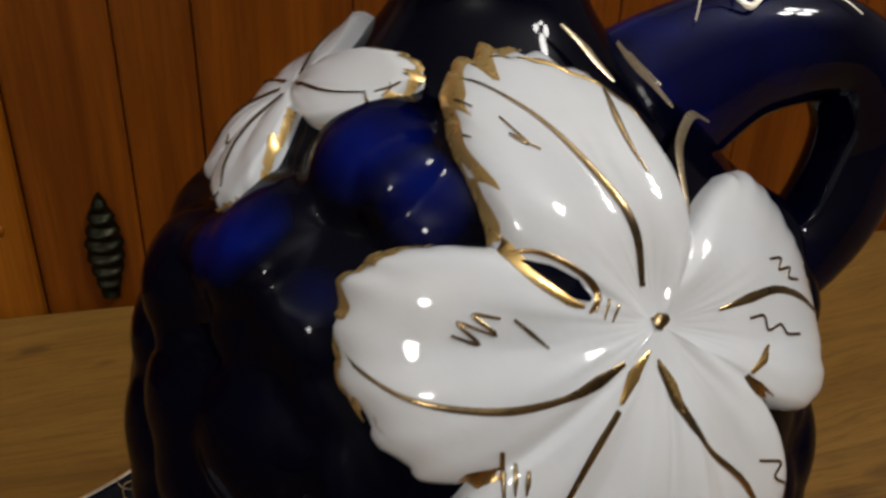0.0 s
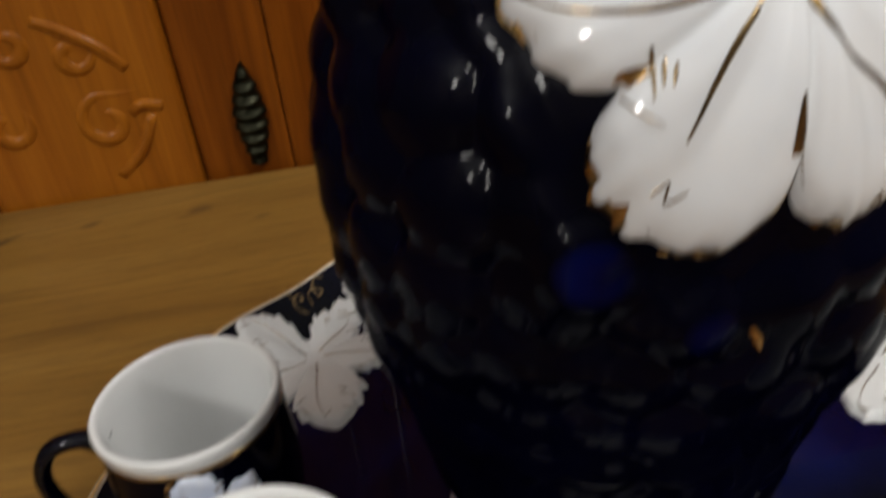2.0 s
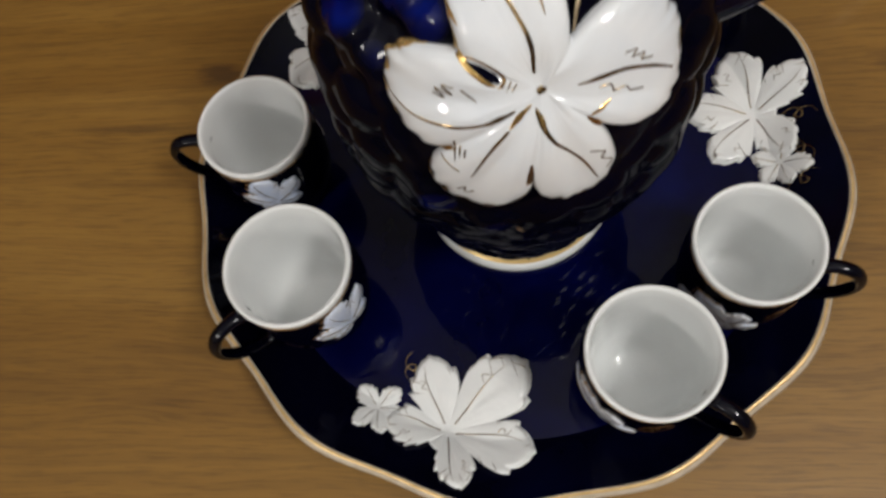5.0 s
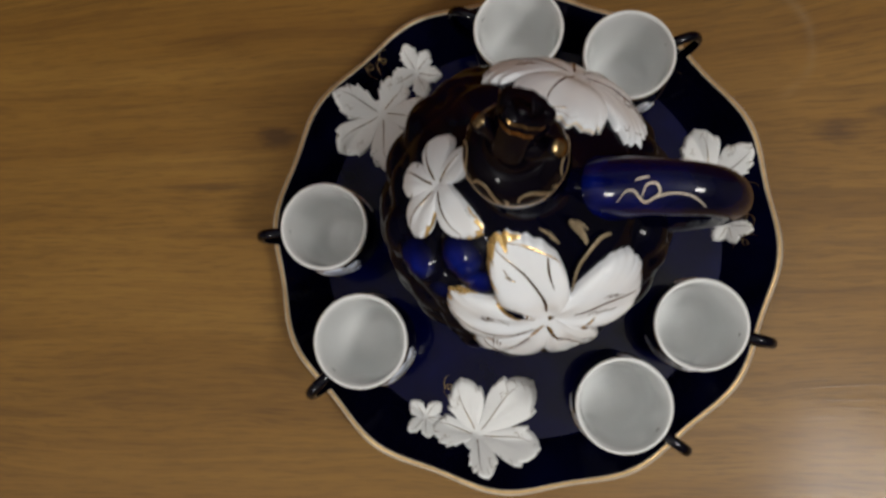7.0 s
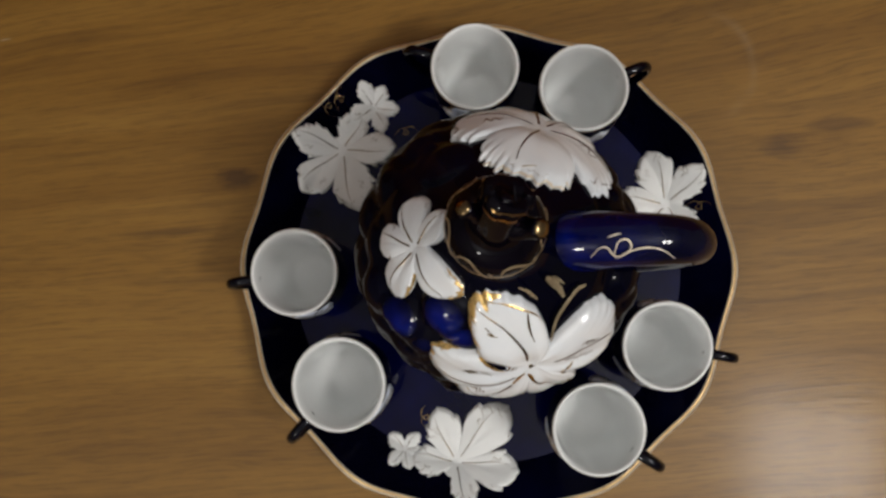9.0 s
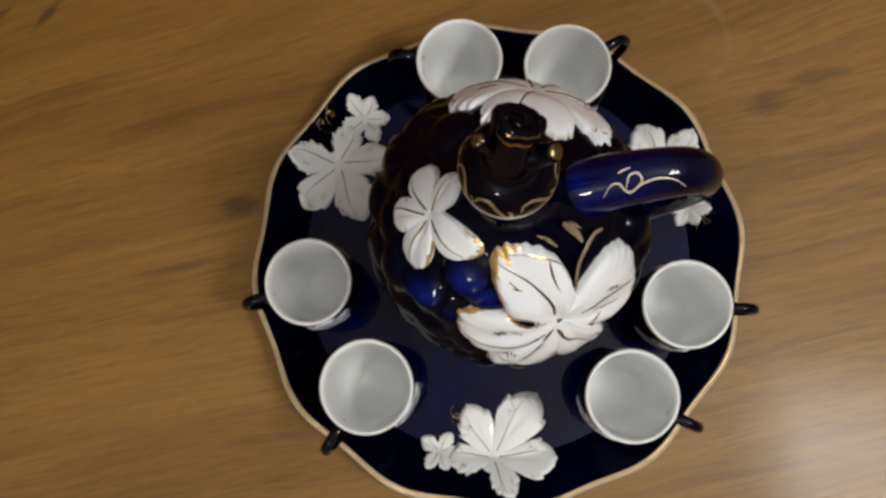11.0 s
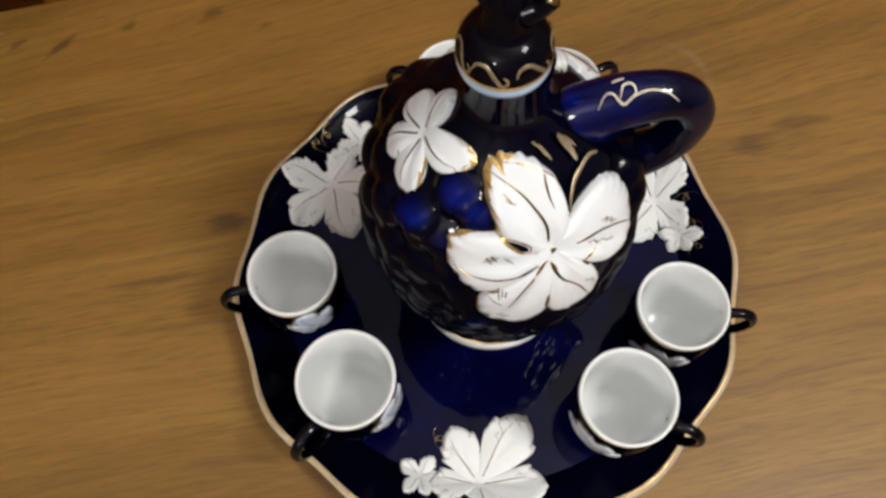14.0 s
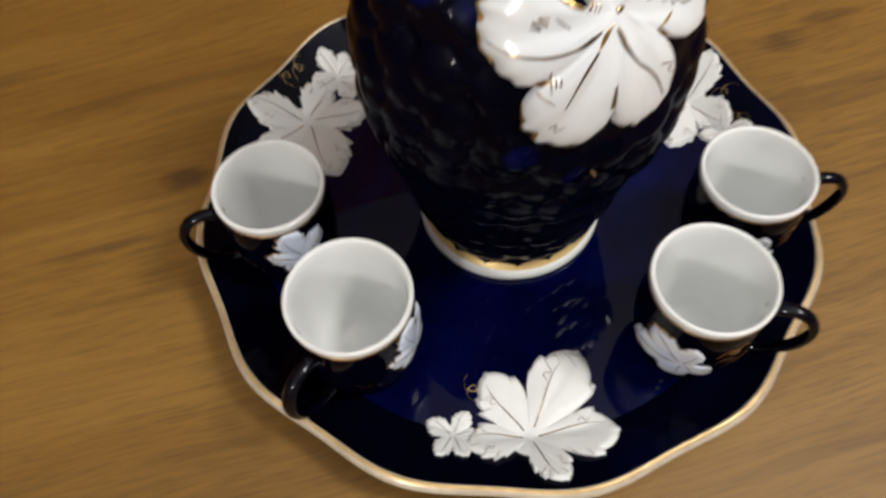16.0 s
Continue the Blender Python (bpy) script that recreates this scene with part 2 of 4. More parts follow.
PAPER = plaster("brown_wallpaper", (0.28, 0.25, 0.22), (0.34, 0.31, 0.27))
CEILING = plaster("ceiling_plaster", (0.78, 0.79, 0.80), (0.84, 0.85, 0.86))
CARPET = plaster("floor_carpet", (0.14, 0.10, 0.08), (0.22, 0.16, 0.12), 30)


# ---- mesh helpers ----
def mesh_of(name, verts, faces, material, smooth=True):
    me = bpy.data.meshes.new(name)
    me.from_pydata([tuple(v) for v in verts], [], [tuple(f) for f in faces])
    me.materials.append(material)
    me.polygons.foreach_set("use_smooth", [smooth] * len(me.polygons))
    me.update()
    return me


def part(name, geometry, material, parent, label="", smooth=True):
    """One mesh object under a thing or a part. geometry: (verts, faces) or a bmesh."""
    if isinstance(geometry, bmesh.types.BMesh):
        me = bpy.data.meshes.new(name)
        geometry.to_mesh(me)
        geometry.free()
        me.materials.append(material)
        me.polygons.foreach_set("use_smooth", [smooth] * len(me.polygons))
    else:
        me = mesh_of(name, *geometry, material, smooth)
    ob = new(name, me)
    ob.parent = parent
    return tagged(ob, label)


def thing(name, m, label, category, group="", kind=""):
    ob = new(name)
    ob.matrix_world = m
    return tagged(ob, label, category, group, kind)


def grid_faces(rows, cols, closed):
    """Quads of a grid of rows by cols; closed: the columns run round."""
    out = []
    for i in range(rows - 1):
        for j in range(cols if closed else cols - 1):
            k = (j + 1) % cols
            out.append((i * cols + j, i * cols + k, (i + 1) * cols + k, (i + 1) * cols + j))
    return out


def lathe(profile, around, shape=None):
    """A turned form: profile of (radius, height), from the inside bottom outwards; shape(angle, r, z) may move each point."""
    verts = []
    for r, z in profile:
        for j in range(around):
            a = 2 * math.pi * j / around
            rr, zz = shape(a, r, z) if shape else (r, z)
            verts.append((rr * math.cos(a), rr * math.sin(a), zz))
    return verts, grid_faces(len(profile), around, True)


def rounded(points, steps=6):
    """A smooth line through points of any dimension (Catmull-Rom)."""
    p = [np.array(q, float) for q in points]
    p = [2 * p[0] - p[1], *p, 2 * p[-1] - p[-2]]
    out = []
    for i in range(1, len(p) - 2):
        for k in range(steps):
            t = k / steps
            out.append(0.5 * (2 * p[i] + (p[i + 1] - p[i - 1]) * t + (2 * p[i - 1] - 5 * p[i] + 4 * p[i + 1] - p[i + 2]) * t * t
                              + (3 * p[i] - p[i - 1] - 3 * p[i + 1] + p[i + 2]) * t ** 3))
    out.append(p[-2])
    return out


def tube(line, wide, thick, side, around=20):
    """A bar along a line of points; wide (along side) and thick: half sizes at each point, as lists or numbers."""
    line = [Vector(p) for p in line]
    count = len(line)
    wide = wide if isinstance(wide, list) else [wide] * count
    thick = thick if isinstance(thick, list) else [thick] * count
    verts = []
    for i, p in enumerate(line):
        ahead = (line[min(i + 1, count - 1)] - line[max(i - 1, 0)]).normalized()
        across = (Vector(side) - ahead * ahead.dot(Vector(side))).normalized()
        up = ahead.cross(across)
        for j in range(around):
            a = 2 * math.pi * j / around
            verts.append(p + across * (wide[i] * math.cos(a)) + up * (thick[i] * math.sin(a)))
    faces = grid_faces(count, around, True)
    faces.append(tuple(range(around))[::-1])
    faces.append(tuple(range((count - 1) * around, count * around)))
    return verts, faces


def spread(some, count):
    """Values spread evenly over count points."""
    return [float(v) for v in np.interp(np.linspace(0, 1, count), np.linspace(0, 1, len(some)), some)]


def box(x0, x1, y0, y1, z0, z1, bevel=0.0):
    bm = bmesh.new()
    bmesh.ops.create_cube(bm, size=1.0, matrix=Matrix.Translation(((x0 + x1) / 2, (y0 + y1) / 2, (z0 + z1) / 2)) @ Matrix.Diagonal((x1 - x0, y1 - y0, z1 - z0, 1)))
    if bevel:
        bmesh.ops.bevel(bm, geom=list(bm.edges), offset=bevel, segments=2, profile=0.5, affect="EDGES")
    return bm


# ---- surfaces on which relief leaves lie ----
class Turned:
    """The outside of a turned form, addressed by metres round (u) and along the profile (v) from a spot."""

    def __init__(self, profile, angle, height, shift=(0, 0)):
        self.p = np.array(profile, float)
        self.arc = np.r_[0, np.cumsum(np.hypot(*np.diff(self.p, axis=0).T))]
        self.angle, self.start, self.shift = angle, float(np.interp(height, self.p[:, 1], self.arc)), shift

    def __call__(self, u, v, lift):
        s = min(max(self.start + v, 0), self.arc[-1])
        r, z = float(np.interp(s, self.arc, self.p[:, 0])), float(np.interp(s, self.arc, self.p[:, 1]))
        d = 0.004
        r0, r1 = (float(np.interp(s + e, self.arc, self.p[:, 0])) for e in (-d, d))
        z0, z1 = (float(np.interp(s + e, self.arc, self.p[:, 1])) for e in (-d, d))
        n = Vector((z1 - z0, -(r1 - r0))).normalized()
        a = self.angle + u / max(r, 0.012)
        rr = r + n[0] * lift
        return Vector((rr * math.cos(a) + self.shift[0], rr * math.sin(a) + self.shift[1], z + n[1] * lift))


class Dish:
    """The upper side of the tray round a spot (x, y)."""

    def __init__(self, x, y, turn, floor):
        self.x, self.y, self.c, self.s, self.floor = x, y, math.cos(turn), math.sin(turn), floor

    def __call__(self, u, v, lift):
        x, y = self.x + u * self.c - v * self.s, self.y + u * self.s + v * self.c
        return Vector((x, y, self.floor(x, y) + lift))


class Leaf:
    """A lobed vine leaf. lobes: (tip's degrees, length, degrees of the notch after it, the notch's depth, and how full the lobe is
    before and after its tip: the smaller, the fuller), anticlockwise, in metres."""

    def __init__(self, lobes, seed, saw=0.05, pitch=9.5, ovate=False, fold=(0.07, 0.12), hub=0.0, lip=0.0):
        self.lobes, self.saw = [q if len(q) == 6 else (*q, 0.42, 0.42) for q in lobes], saw
        self.rng, self.pitch, self.ovate, self.fold, self.hub, self.lip = random.Random(seed), pitch, ovate, fold, hub, lip
        self.phase = self.rng.uniform(0, 6)

    def lobe(self, off, span, length, low):
        """The radius at off radians from the axis of an ovate, bluntly toothed lobe whose notch lies at span radians."""
        x = np.linspace(0.02, 1, 99)
        half = np.interp(x, (0, 0.12, 0.27, 0.45, 0.60, 0.70, 0.80, 0.90, 1), (0.25, 0.40, 0.64, 0.93, 1.0, 0.90, 0.74, 0.48, 0.06))
        wide = 0.345 * length
        teeth = 1 + self.saw * (((x * 5.5 + self.phase) % 1.0) - 0.5) * np.clip((x - 0.25) / 0.2, 0, 1)
        inside = x * length * math.tan(min(abs(off), 1.5)) <= half * wide * teeth
        far = x[inside].max() if inside.any() else 0.02
        r = max(far * length / math.cos(min(abs(off), 1.5)), 0.8 * low)
        slit = min(max(span - abs(off), 0) / radians(3.5), 1)
        return r if r < low else low + (r - low) * math.sqrt(slit)

    def reach(self, a):
        """The outline's radius at a radians, and how near the lobe's middle that is (0 to 1)."""
        deg = math.degrees(a)
        for i, (tip, length, notch, depth, first, last) in enumerate(self.lobes):
            before, shallow = self.lobes[i - 1][2], self.lobes[i - 1][3]
            back, ahead, at = (tip - before) % 360, (notch - tip) % 360, (deg - before) % 360
            if at <= back + ahead:
                near, low, full = (at / back, shallow, first) if at <= back else ((back + ahead - at) / ahead, depth, last)
                body = math.sin(math.pi / 2 * near) ** full
                away = (deg - tip) / self.pitch + 0.7 * math.sin(deg * 0.11 + self.phase)
                teeth = 1 - abs((away + 1000) % 1.0 - 0.35) * 1.4
                teeth += 0.35 * math.sin(deg * 5.8 / self.pitch + self.phase)
                r = low + (length - low) * body
                if self.ovate:
                    span = radians(back if at <= back else ahead)
                    return self.lobe(span * (1 - near), span, length, low), near
                return r * (1 - self.saw * (1.0 - teeth) * body), near
        return self.lobes[0][1], 0.5

    def rise(self, q, near, a):
        """The height of the moulded face, from 0 to about 1, at a share q of the radius."""
        calm = min(max((q - 0.06) / 0.40, 0), 1)
        calm = calm * calm * (3 - 2 * calm)
        crease = self.fold[0] * math.exp(-((1 - near) / self.fold[1]) ** 2) * calm * calm * (1 - 0.6 * q)
        funnel = self.hub * math.exp(-(q / 0.26) ** 2)
        swell = 0.26 * math.sin(math.pi / 2 * near) ** 1.3 * calm
        ripple = 0.010 * math.sin(near * 17 + q * 9 + self.phase) * calm
        dip = 0.10 * math.exp(-(near / 0.12) ** 2) * calm
        return (0.72 + swell - crease - funnel + self.lip * math.exp(-((q - 0.90) / 0.055) ** 2) - dip + ripple + 0.08 * math.sin(3 * q + 2 * a)) * (1 - q ** 14)

    def form(self, surface, height, around=200, rings=16, sink=0.002):
        """The moulded body of the leaf: full in the lobes, creased along the veins, turned down at the edge."""
        verts, faces = [surface(0, 0, height * (0.72 - self.hub))], []
        for i in range(1, rings + 1):
            q = (i / rings) ** 0.85
            for j in range(around):
                a = 2 * math.pi * j / around
                r, near = self.reach(a)
                h = -sink if i == rings else height * self.rise(q, near, a)
                verts.append(surface(q * r * math.cos(a), q * r * math.sin(a), h))
        faces += [(0, 1 + j, 1 + (j + 1) % around) for j in range(around)]
        faces += [tuple(1 + k for k in f) for f in grid_faces(rings, around, True)]
        self.surface, self.height = surface, height
        return verts, [f if len(f) == 3 else (f[0], f[3], f[2], f[1]) for f in faces]

    def on(self, u, v, extra=0.0):
        """A spot on the leaf's face."""
        a, far = math.atan2(v, u), math.hypot(u, v)
        r, near = self.reach(a)
        q = min(far / r, 1)
        return self.surface(u, v, self.height * self.rise(q, near, a) + extra)

    def stroke(self, line, widths, lift=0.00025):
        """A brush stroke of paint along a line of (u, v), with half widths from end to end; it stays on the leaf's face."""
        line = rounded(line, 5)
        wide = spread(widths, len(line))
        verts = []
        for i, p in enumerate(line):
            d = line[min(i + 1, len(line) - 1)] - line[max(i - 1, 0)]
            d = np.array((-d[1], d[0])) / (np.hypot(*d) or 1)
            for k, up in ((-1, 0.0), (0, lift), (1, 0.0)):
                q = p + d * wide[i] * k
                q = q * min(1, 0.925 * self.reach(math.atan2(q[1], q[0]))[0] / (np.hypot(*q) or 1))
                verts.append(self.on(q[0], q[1], up + 0.00012))
        return verts, grid_faces(len(line), 3, False)

    def veins(self, thick, reach=0.82, bow=0.16):
        """The main vein of every lobe, as strokes."""
        out = []
        for tip, length, *_ in self.lobes:
            a, side = radians(tip), self.rng.choice((-1, 1)) * bow
            line = [(length * k * math.cos(a + side * math.sin(3 * k)), length * k * math.sin(a + side * math.sin(3 * k))) for k in (0.10, 0.28, 0.48, 0.66, reach)]
            out.append(self.stroke(line, (thick, thick, thick * 0.8, thick * 0.5, thick * 0.2)))
        return out

    def edge(self, a0, a1, inner, outer=1.0, count=90):
        """A painted border from a0 to a1 degrees that runs inwards in hooks; inner: the share of the radius that the longest reach."""
        verts, a1 = [], a1 + 360 * (a1 < a0)
        hooks = max(1, round((a1 - a0) / 13))
        for j in range(count + 1):
            a = radians(a0 + (a1 - a0) * j / count)
            r, _ = self.reach(a)
            wob = ((j / count * hooks + 0.1 * self.phase) % 1.0) ** 2 * (0.75 + 0.25 * math.sin(j * 0.41 + self.phase))
            inside = outer - (outer - inner) * (0.34 + 0.66 * wob) * math.sin(math.pi * (j + 0.5) / (count + 1)) ** 0.4
            for q, up in ((inside, 0.0), ((inside + outer) / 2, 0.0002), (outer, 0.0002)):
                verts.append(self.on(q * r * math.cos(a) * 0.995, q * r * math.sin(a) * 0.995, up + 0.00015))
        return verts, grid_faces(count + 1, 3, False)

    def ticks(self, share, length, thick):
        """Short dark touches of the brush along the edge."""
        out = []
        for tip, *_ in self.lobes:
            for k in range(7):
                if self.rng.random() > share:
                    continue
                a = radians(tip + self.rng.uniform(-30, 30))
                r, _n = self.reach(a)
                q, lean, size = self.rng.uniform(0.90, 0.985), self.rng.uniform(-0.10, 0.10), length * self.rng.uniform(0.6, 1.3)
                far = [max(r * q - size * k, 0.2 * r) for k in (0, 0.5, 1)]
                out.append(self.stroke([(d * math.cos(a + lean * k), d * math.sin(a + lean * k)) for k, d in enumerate(far)], (thick, thick * 0.8, thick * 0.2)))
        return out

    def scribble(self, at, size, turn, thick, zigs=3):
        """A small zigzag of the brush."""
        line = []
        for k in range(2 * zigs):
            x, y = size * (k / (2 * zigs - 1) - 0.5), size * 0.22 * (1 if k % 2 else -1)
            line.append((at[0] + x * math.cos(turn) - y * math.sin(turn), at[1] + x * math.sin(turn) + y * math.cos(turn)))
        return self.stroke(line, (thick, thick * 1.2, thick * 0.7))


def scaled(lobes, k, turn=0):
    return [(t + turn, length * k, n + turn, d * k, *f) for t, length, n, d, *f in lobes]


# ---- the room ----
def slab(name, x0, x1, y0, y1, z0, z1, material, label, category):
    ob = part(name, box(x0, x1, y0, y1, z0, z1), material, None, label, smooth=False)
    return tagged(ob, label, category, kind="structure")


slab("floor", -2.6, 2.6, -2.9, 1.6, -0.85, -0.75, CARPET, "dark brown carpeted floor of the room", "floor")
slab("ceiling", -2.6, 2.6, -2.9, 1.6, 2.05, 2.15, CEILING, "plain pale grey plastered ceiling of the room", "ceiling")
slab("wall_north", -2.6, 2.6, 1.5, 1.6, -0.75, 2.05, WALL, "plain cream plaster wall behind the cabinet", "wall")
slab("wall_south", -2.6, 2.6, -2.9, -2.8, -0.75, 2.05, PAPER, "plain light brown papered wall of the room", "wall")
slab("wall_west", -2.6, -2.5, -2.8, 1.5, -0.75, 2.05, PAPER, "plain light brown papered wall of the room", "wall")
slab("wall_east", 2.5, 2.6, -2.8, 1.5, -0.75, 2.05, PAPER, "plain light brown papered wall of the room", "wall")


# ---- the table ----
def build_table():
    table = thing("table", pose(0, 0, -0.75), "varnished brown wooden table with dark grain and knots", "table")
    part("tabletop", box(-0.85, 0.85, -0.62, 0.304, 0.715, 0.75, 0.004), TABLE_WOOD, table, "glossy brown wooden top with knots", smooth=False)
    for x in (-0.78, 0.78):
        for y in (-0.55, 0.23):
            part("leg", box(x - 0.03, x + 0.03, y - 0.03, y + 0.03, 0.0, 0.715, 0.004), TABLE_WOOD, table, smooth=False)
    return table


build_table()


# ---- the cabinet behind ----
FRONT = 0.310


def board(x0, x1, z0, z1, depth):
    """An upright board with a rounded front edge on both sides."""
    return box(x0, x1, FRONT, FRONT + depth, z0, z1, 0.0022)


def scroll(cx, cz, size, start, turns, hand, tail):
    """A carved tendril: a spiral that runs out into a tail of (x, z) steps."""
    line = []
    for k in range(22):
        q = k / 21
        a = start + hand * turns * 2 * math.pi * q
        r = size * (0.22 + 0.78 * q)
        line.append((cx + r * math.cos(a), FRONT - 0.001, cz + r * math.sin(a)))
    for x, z in tail:
        line.append((cx + x, FRONT - 0.001, cz + z))
    line = rounded(line, 2)
    n = len(line)
    return tube(line, spread((0.0028, 0.0044, 0.0050, 0.0042, 0.0016), n), spread((0.004, 0.006, 0.006, 0.005, 0.002), n), (0, 1, 0), 10)


def build_cabinet():
    cabinet = thing("cabinet", pose(0, 0, -0.75), "orange-brown wooden cabinet with a carved door behind the table", "cabinet")
    up = Matrix.Translation((0, 0, 0.75))

    def add(name, geometry, material, parent, label="", smooth=False):
        ob = part(name, geometry, material, parent, label, smooth)
        ob.data.transform(up)
        return ob

    add("carcass", box(-0.29, 0.9, FRONT + 0.022, FRONT + 0.35, -0.75, CAB_TOP), BOARD_WOOD, cabinet)
    # Recess and overhang are made up, to darken the far left corner.
    add("carcass", box(-0.9, -0.2902, FRONT + 0.14, FRONT + 0.35, -0.75, CAB_TOP), BOARD_WOOD, cabinet)
    add("added_overhang", box(-0.9, -0.2902, FRONT + 0.004, FRONT + 0.14, 0.10, CAB_TOP), BOARD_WOOD, cabinet)
    # Upright boards with grooves between them.
    edges = [-0.1575, -0.099, -0.058, 0.03, 0.115, 0.20, 0.305, 0.39, 0.475, 0.56, 0.645, 0.73, 0.815, 0.9]
    for a, b in zip(edges, edges[1:]):
        add("board", board(a + 0.0002, b - 0.0002, -0.70, CAB_TOP - 0.01, 0.0215), BOARD_WOOD, cabinet)
    door = add("door", box(-0.288, -0.158, FRONT - 0.004, FRONT + 0.018, -0.70, CAB_TOP - 0.01, 0.004), DOOR_WOOD, cabinet, "lighter door with carved scrolls")
    for cx, cz, size, start, turns, hand, tail in (
            (-0.205, 0.047, 0.017, 2.2, 1.1, -1, ((0.030, 0.018), (0.034, 0.040), (0.022, 0.062), (0.004, 0.080), (-0.020, 0.094))),
            (-0.188, 0.138, 0.016, -2.4, 1.1, 1, ((-0.030, -0.014), (-0.040, -0.034), (-0.030, -0.052))),
            (-0.212, 0.090, 0.012, 0.5, 1.0, 1, ((0.008, 0.024), (-0.012, 0.034))),
            (-0.245, 0.100, 0.013, 2.6, 1.0, -1, ((0.016, 0.020), (0.010, 0.036))),
            (-0.262, 0.052, 0.015, 0.9, 1.05, 1, ((-0.020, 0.020), (-0.024, 0.044)))):
        add("carving", scroll(cx, cz, size, start, turns, hand, tail), DOOR_WOOD, door, "", True)
    for line in (((0.170, 0.052), (0.182, 0.055), (0.190, 0.050)), ((0.178, 0.048), (0.190, 0.026), (0.208, 0.010)), ((0.228, 0.112), (0.212, 0.104), (0.196, 0.092), (0.184, 0.078))):
        pts = rounded([(-x, FRONT - 0.003, z) for x, z in line], 5)
        add("carving", tube(pts, spread((0.002, 0.0045, 0.0015), len(pts)), 0.004, (0, 1, 0), 8), DOOR_WOOD, door, "", True)
    # The leaf-shaped metal fitting at the foot of the boards.
    verts, rows, cols = [], 40, 12
    for i in range(rows):
        q = i / (rows - 1)
        half = 0.0108 * float(np.interp(q, (0, 0.12, 0.35, 0.55, 0.8, 1), (0.45, 0.62, 0.95, 1.0, 0.66, 0.06))) * (1.06 - 0.22 * ((q * 8.0) % 1.0))
        for j in range(cols):
            a = math.pi * j / (cols - 1)
            verts.append((-0.119 + half * math.cos(a) - 0.002 * (1 - q), FRONT - 0.001 - 0.010 * math.sin(a) * (0.75 + 0.25 * math.cos(q * 8.0 * 2 * math.pi)) * math.sin(math.pi * (0.06 + 0.9 * q)) ** 0.5, 0.004 + 0.068 * q))
    add("fitting", (verts, grid_faces(rows, cols, False)), PEWTER, cabinet, "blackened ribbed metal fitting", True)
    return cabinet


CAB_TOP = 0.44
build_cabinet()


# ---- the tray ----
TRAY = (-0.0034, 0.0009)
WAVES = 12


def tray_wave(a, r):
    """How far the scalloped rim runs out and up at an angle."""
    k = min(max((r - 0.130) / 0.026, 0), 1) ** 1.3
    w = math.cos(WAVES * (a - radians(TRAY_TURN)))
    return k * (0.0019 * w + 0.0004 * math.sin(2 * a)), k * 0.0010 * w


TRAY_TURN = -7.3
TRAY_TOP = [(0.0, 0.0075), (0.05, 0.0075), (0.10, 0.0075), (0.117, 0.0075), (0.1270, 0.0075), (0.1400, 0.0155), (0.1480, 0.0206), (0.1520, 0.0231), (0.1533, 0.0242)]


def tray_floor(x, y):
    x, y = x - TRAY[0], y - TRAY[1]
    r, a = math.hypot(x, y), math.atan2(y, x)
    top = np.array(TRAY_TOP)
    out, up = tray_wave(a, r)
    return float(np.interp(r - out, top[:, 0], top[:, 1])) + up


def wavy(a, r, z):
    out, up = tray_wave(a, r)
    return r + out, z + up


VINE = [(40, 0.051, 72, 0.017, 0.45, 0.35), (103, 0.038, 140, 0.015, 0.35, 0.5), (166, 0.030, -148, 0.012, 0.5, 0.6), (-74, 0.0270, -44, 0.015, 0.5, 0.4), (-14, 0.042, 11, 0.022, 0.45, 0.4)]
SMALL = [(40, 0.0145, 85, 0.007), (130, 0.015, 178, 0.007), (-144, 0.0138, -110, 0.006), (-76, 0.0135, -45, 0.006), (-15, 0.013, 8, 0.007)]


def relief_leaf(parent, lobes, seed, surface, height, vein, border=(), ticks=0.5, marks=(), tick=0.0035, around=200, rings=16, saw=0.05, pitch=9.5, ovate=False, veins=True, white=None, fold=(0.07, 0.12), hub=0.0, lip=0.0):
    leaf = Leaf(lobes, seed, saw, pitch, ovate, fold, hub, lip)
    ob = part("leaf", leaf.form(surface, height, around, rings), white or LEAF_WHITE, parent, "raised white porcelain vine leaf")
    for geometry in leaf.veins(vein) if veins else ():
        part("vein", geometry, LEAF_GOLD, ob, "fine gilded vein")
    for a0, a1, inner, material in border:
        part("gilded_edge", leaf.edge(a0, a1, inner), material, ob)
    for geometry in leaf.ticks(ticks, tick, vein * 0.5):
        part("brush_mark", geometry, LEAF_GOLD, ob)
    for at, size, turn, zigs in marks:
        part("brush_mark", leaf.scribble(at, size, turn, vein * 0.38, zigs), LEAF_GOLD, ob)
    return ob, leaf


def squiggle(surface, line, thick, lift=0.0003):
    """A fine painted tendril on any surface."""
    line = rounded(line, 6)
    verts = []
    for i, p in enumerate(line):
        d = line[min(i + 1, len(line) - 1)] - line[max(i - 1, 0)]
        d = np.array((-d[1], d[0])) / (np.hypot(*d) or 1)
        w = thick * (0.35 + 0.65 * math.sin(math.pi * (i + 1) / (len(line) + 1)))
        for k, up in ((-1, 0.0), (0, 0.0002), (1, 0.0)):
            q = p + d * w * k
            verts.append(surface(q[0], q[1], lift + up))
    return verts, grid_faces(len(line), 3, False)


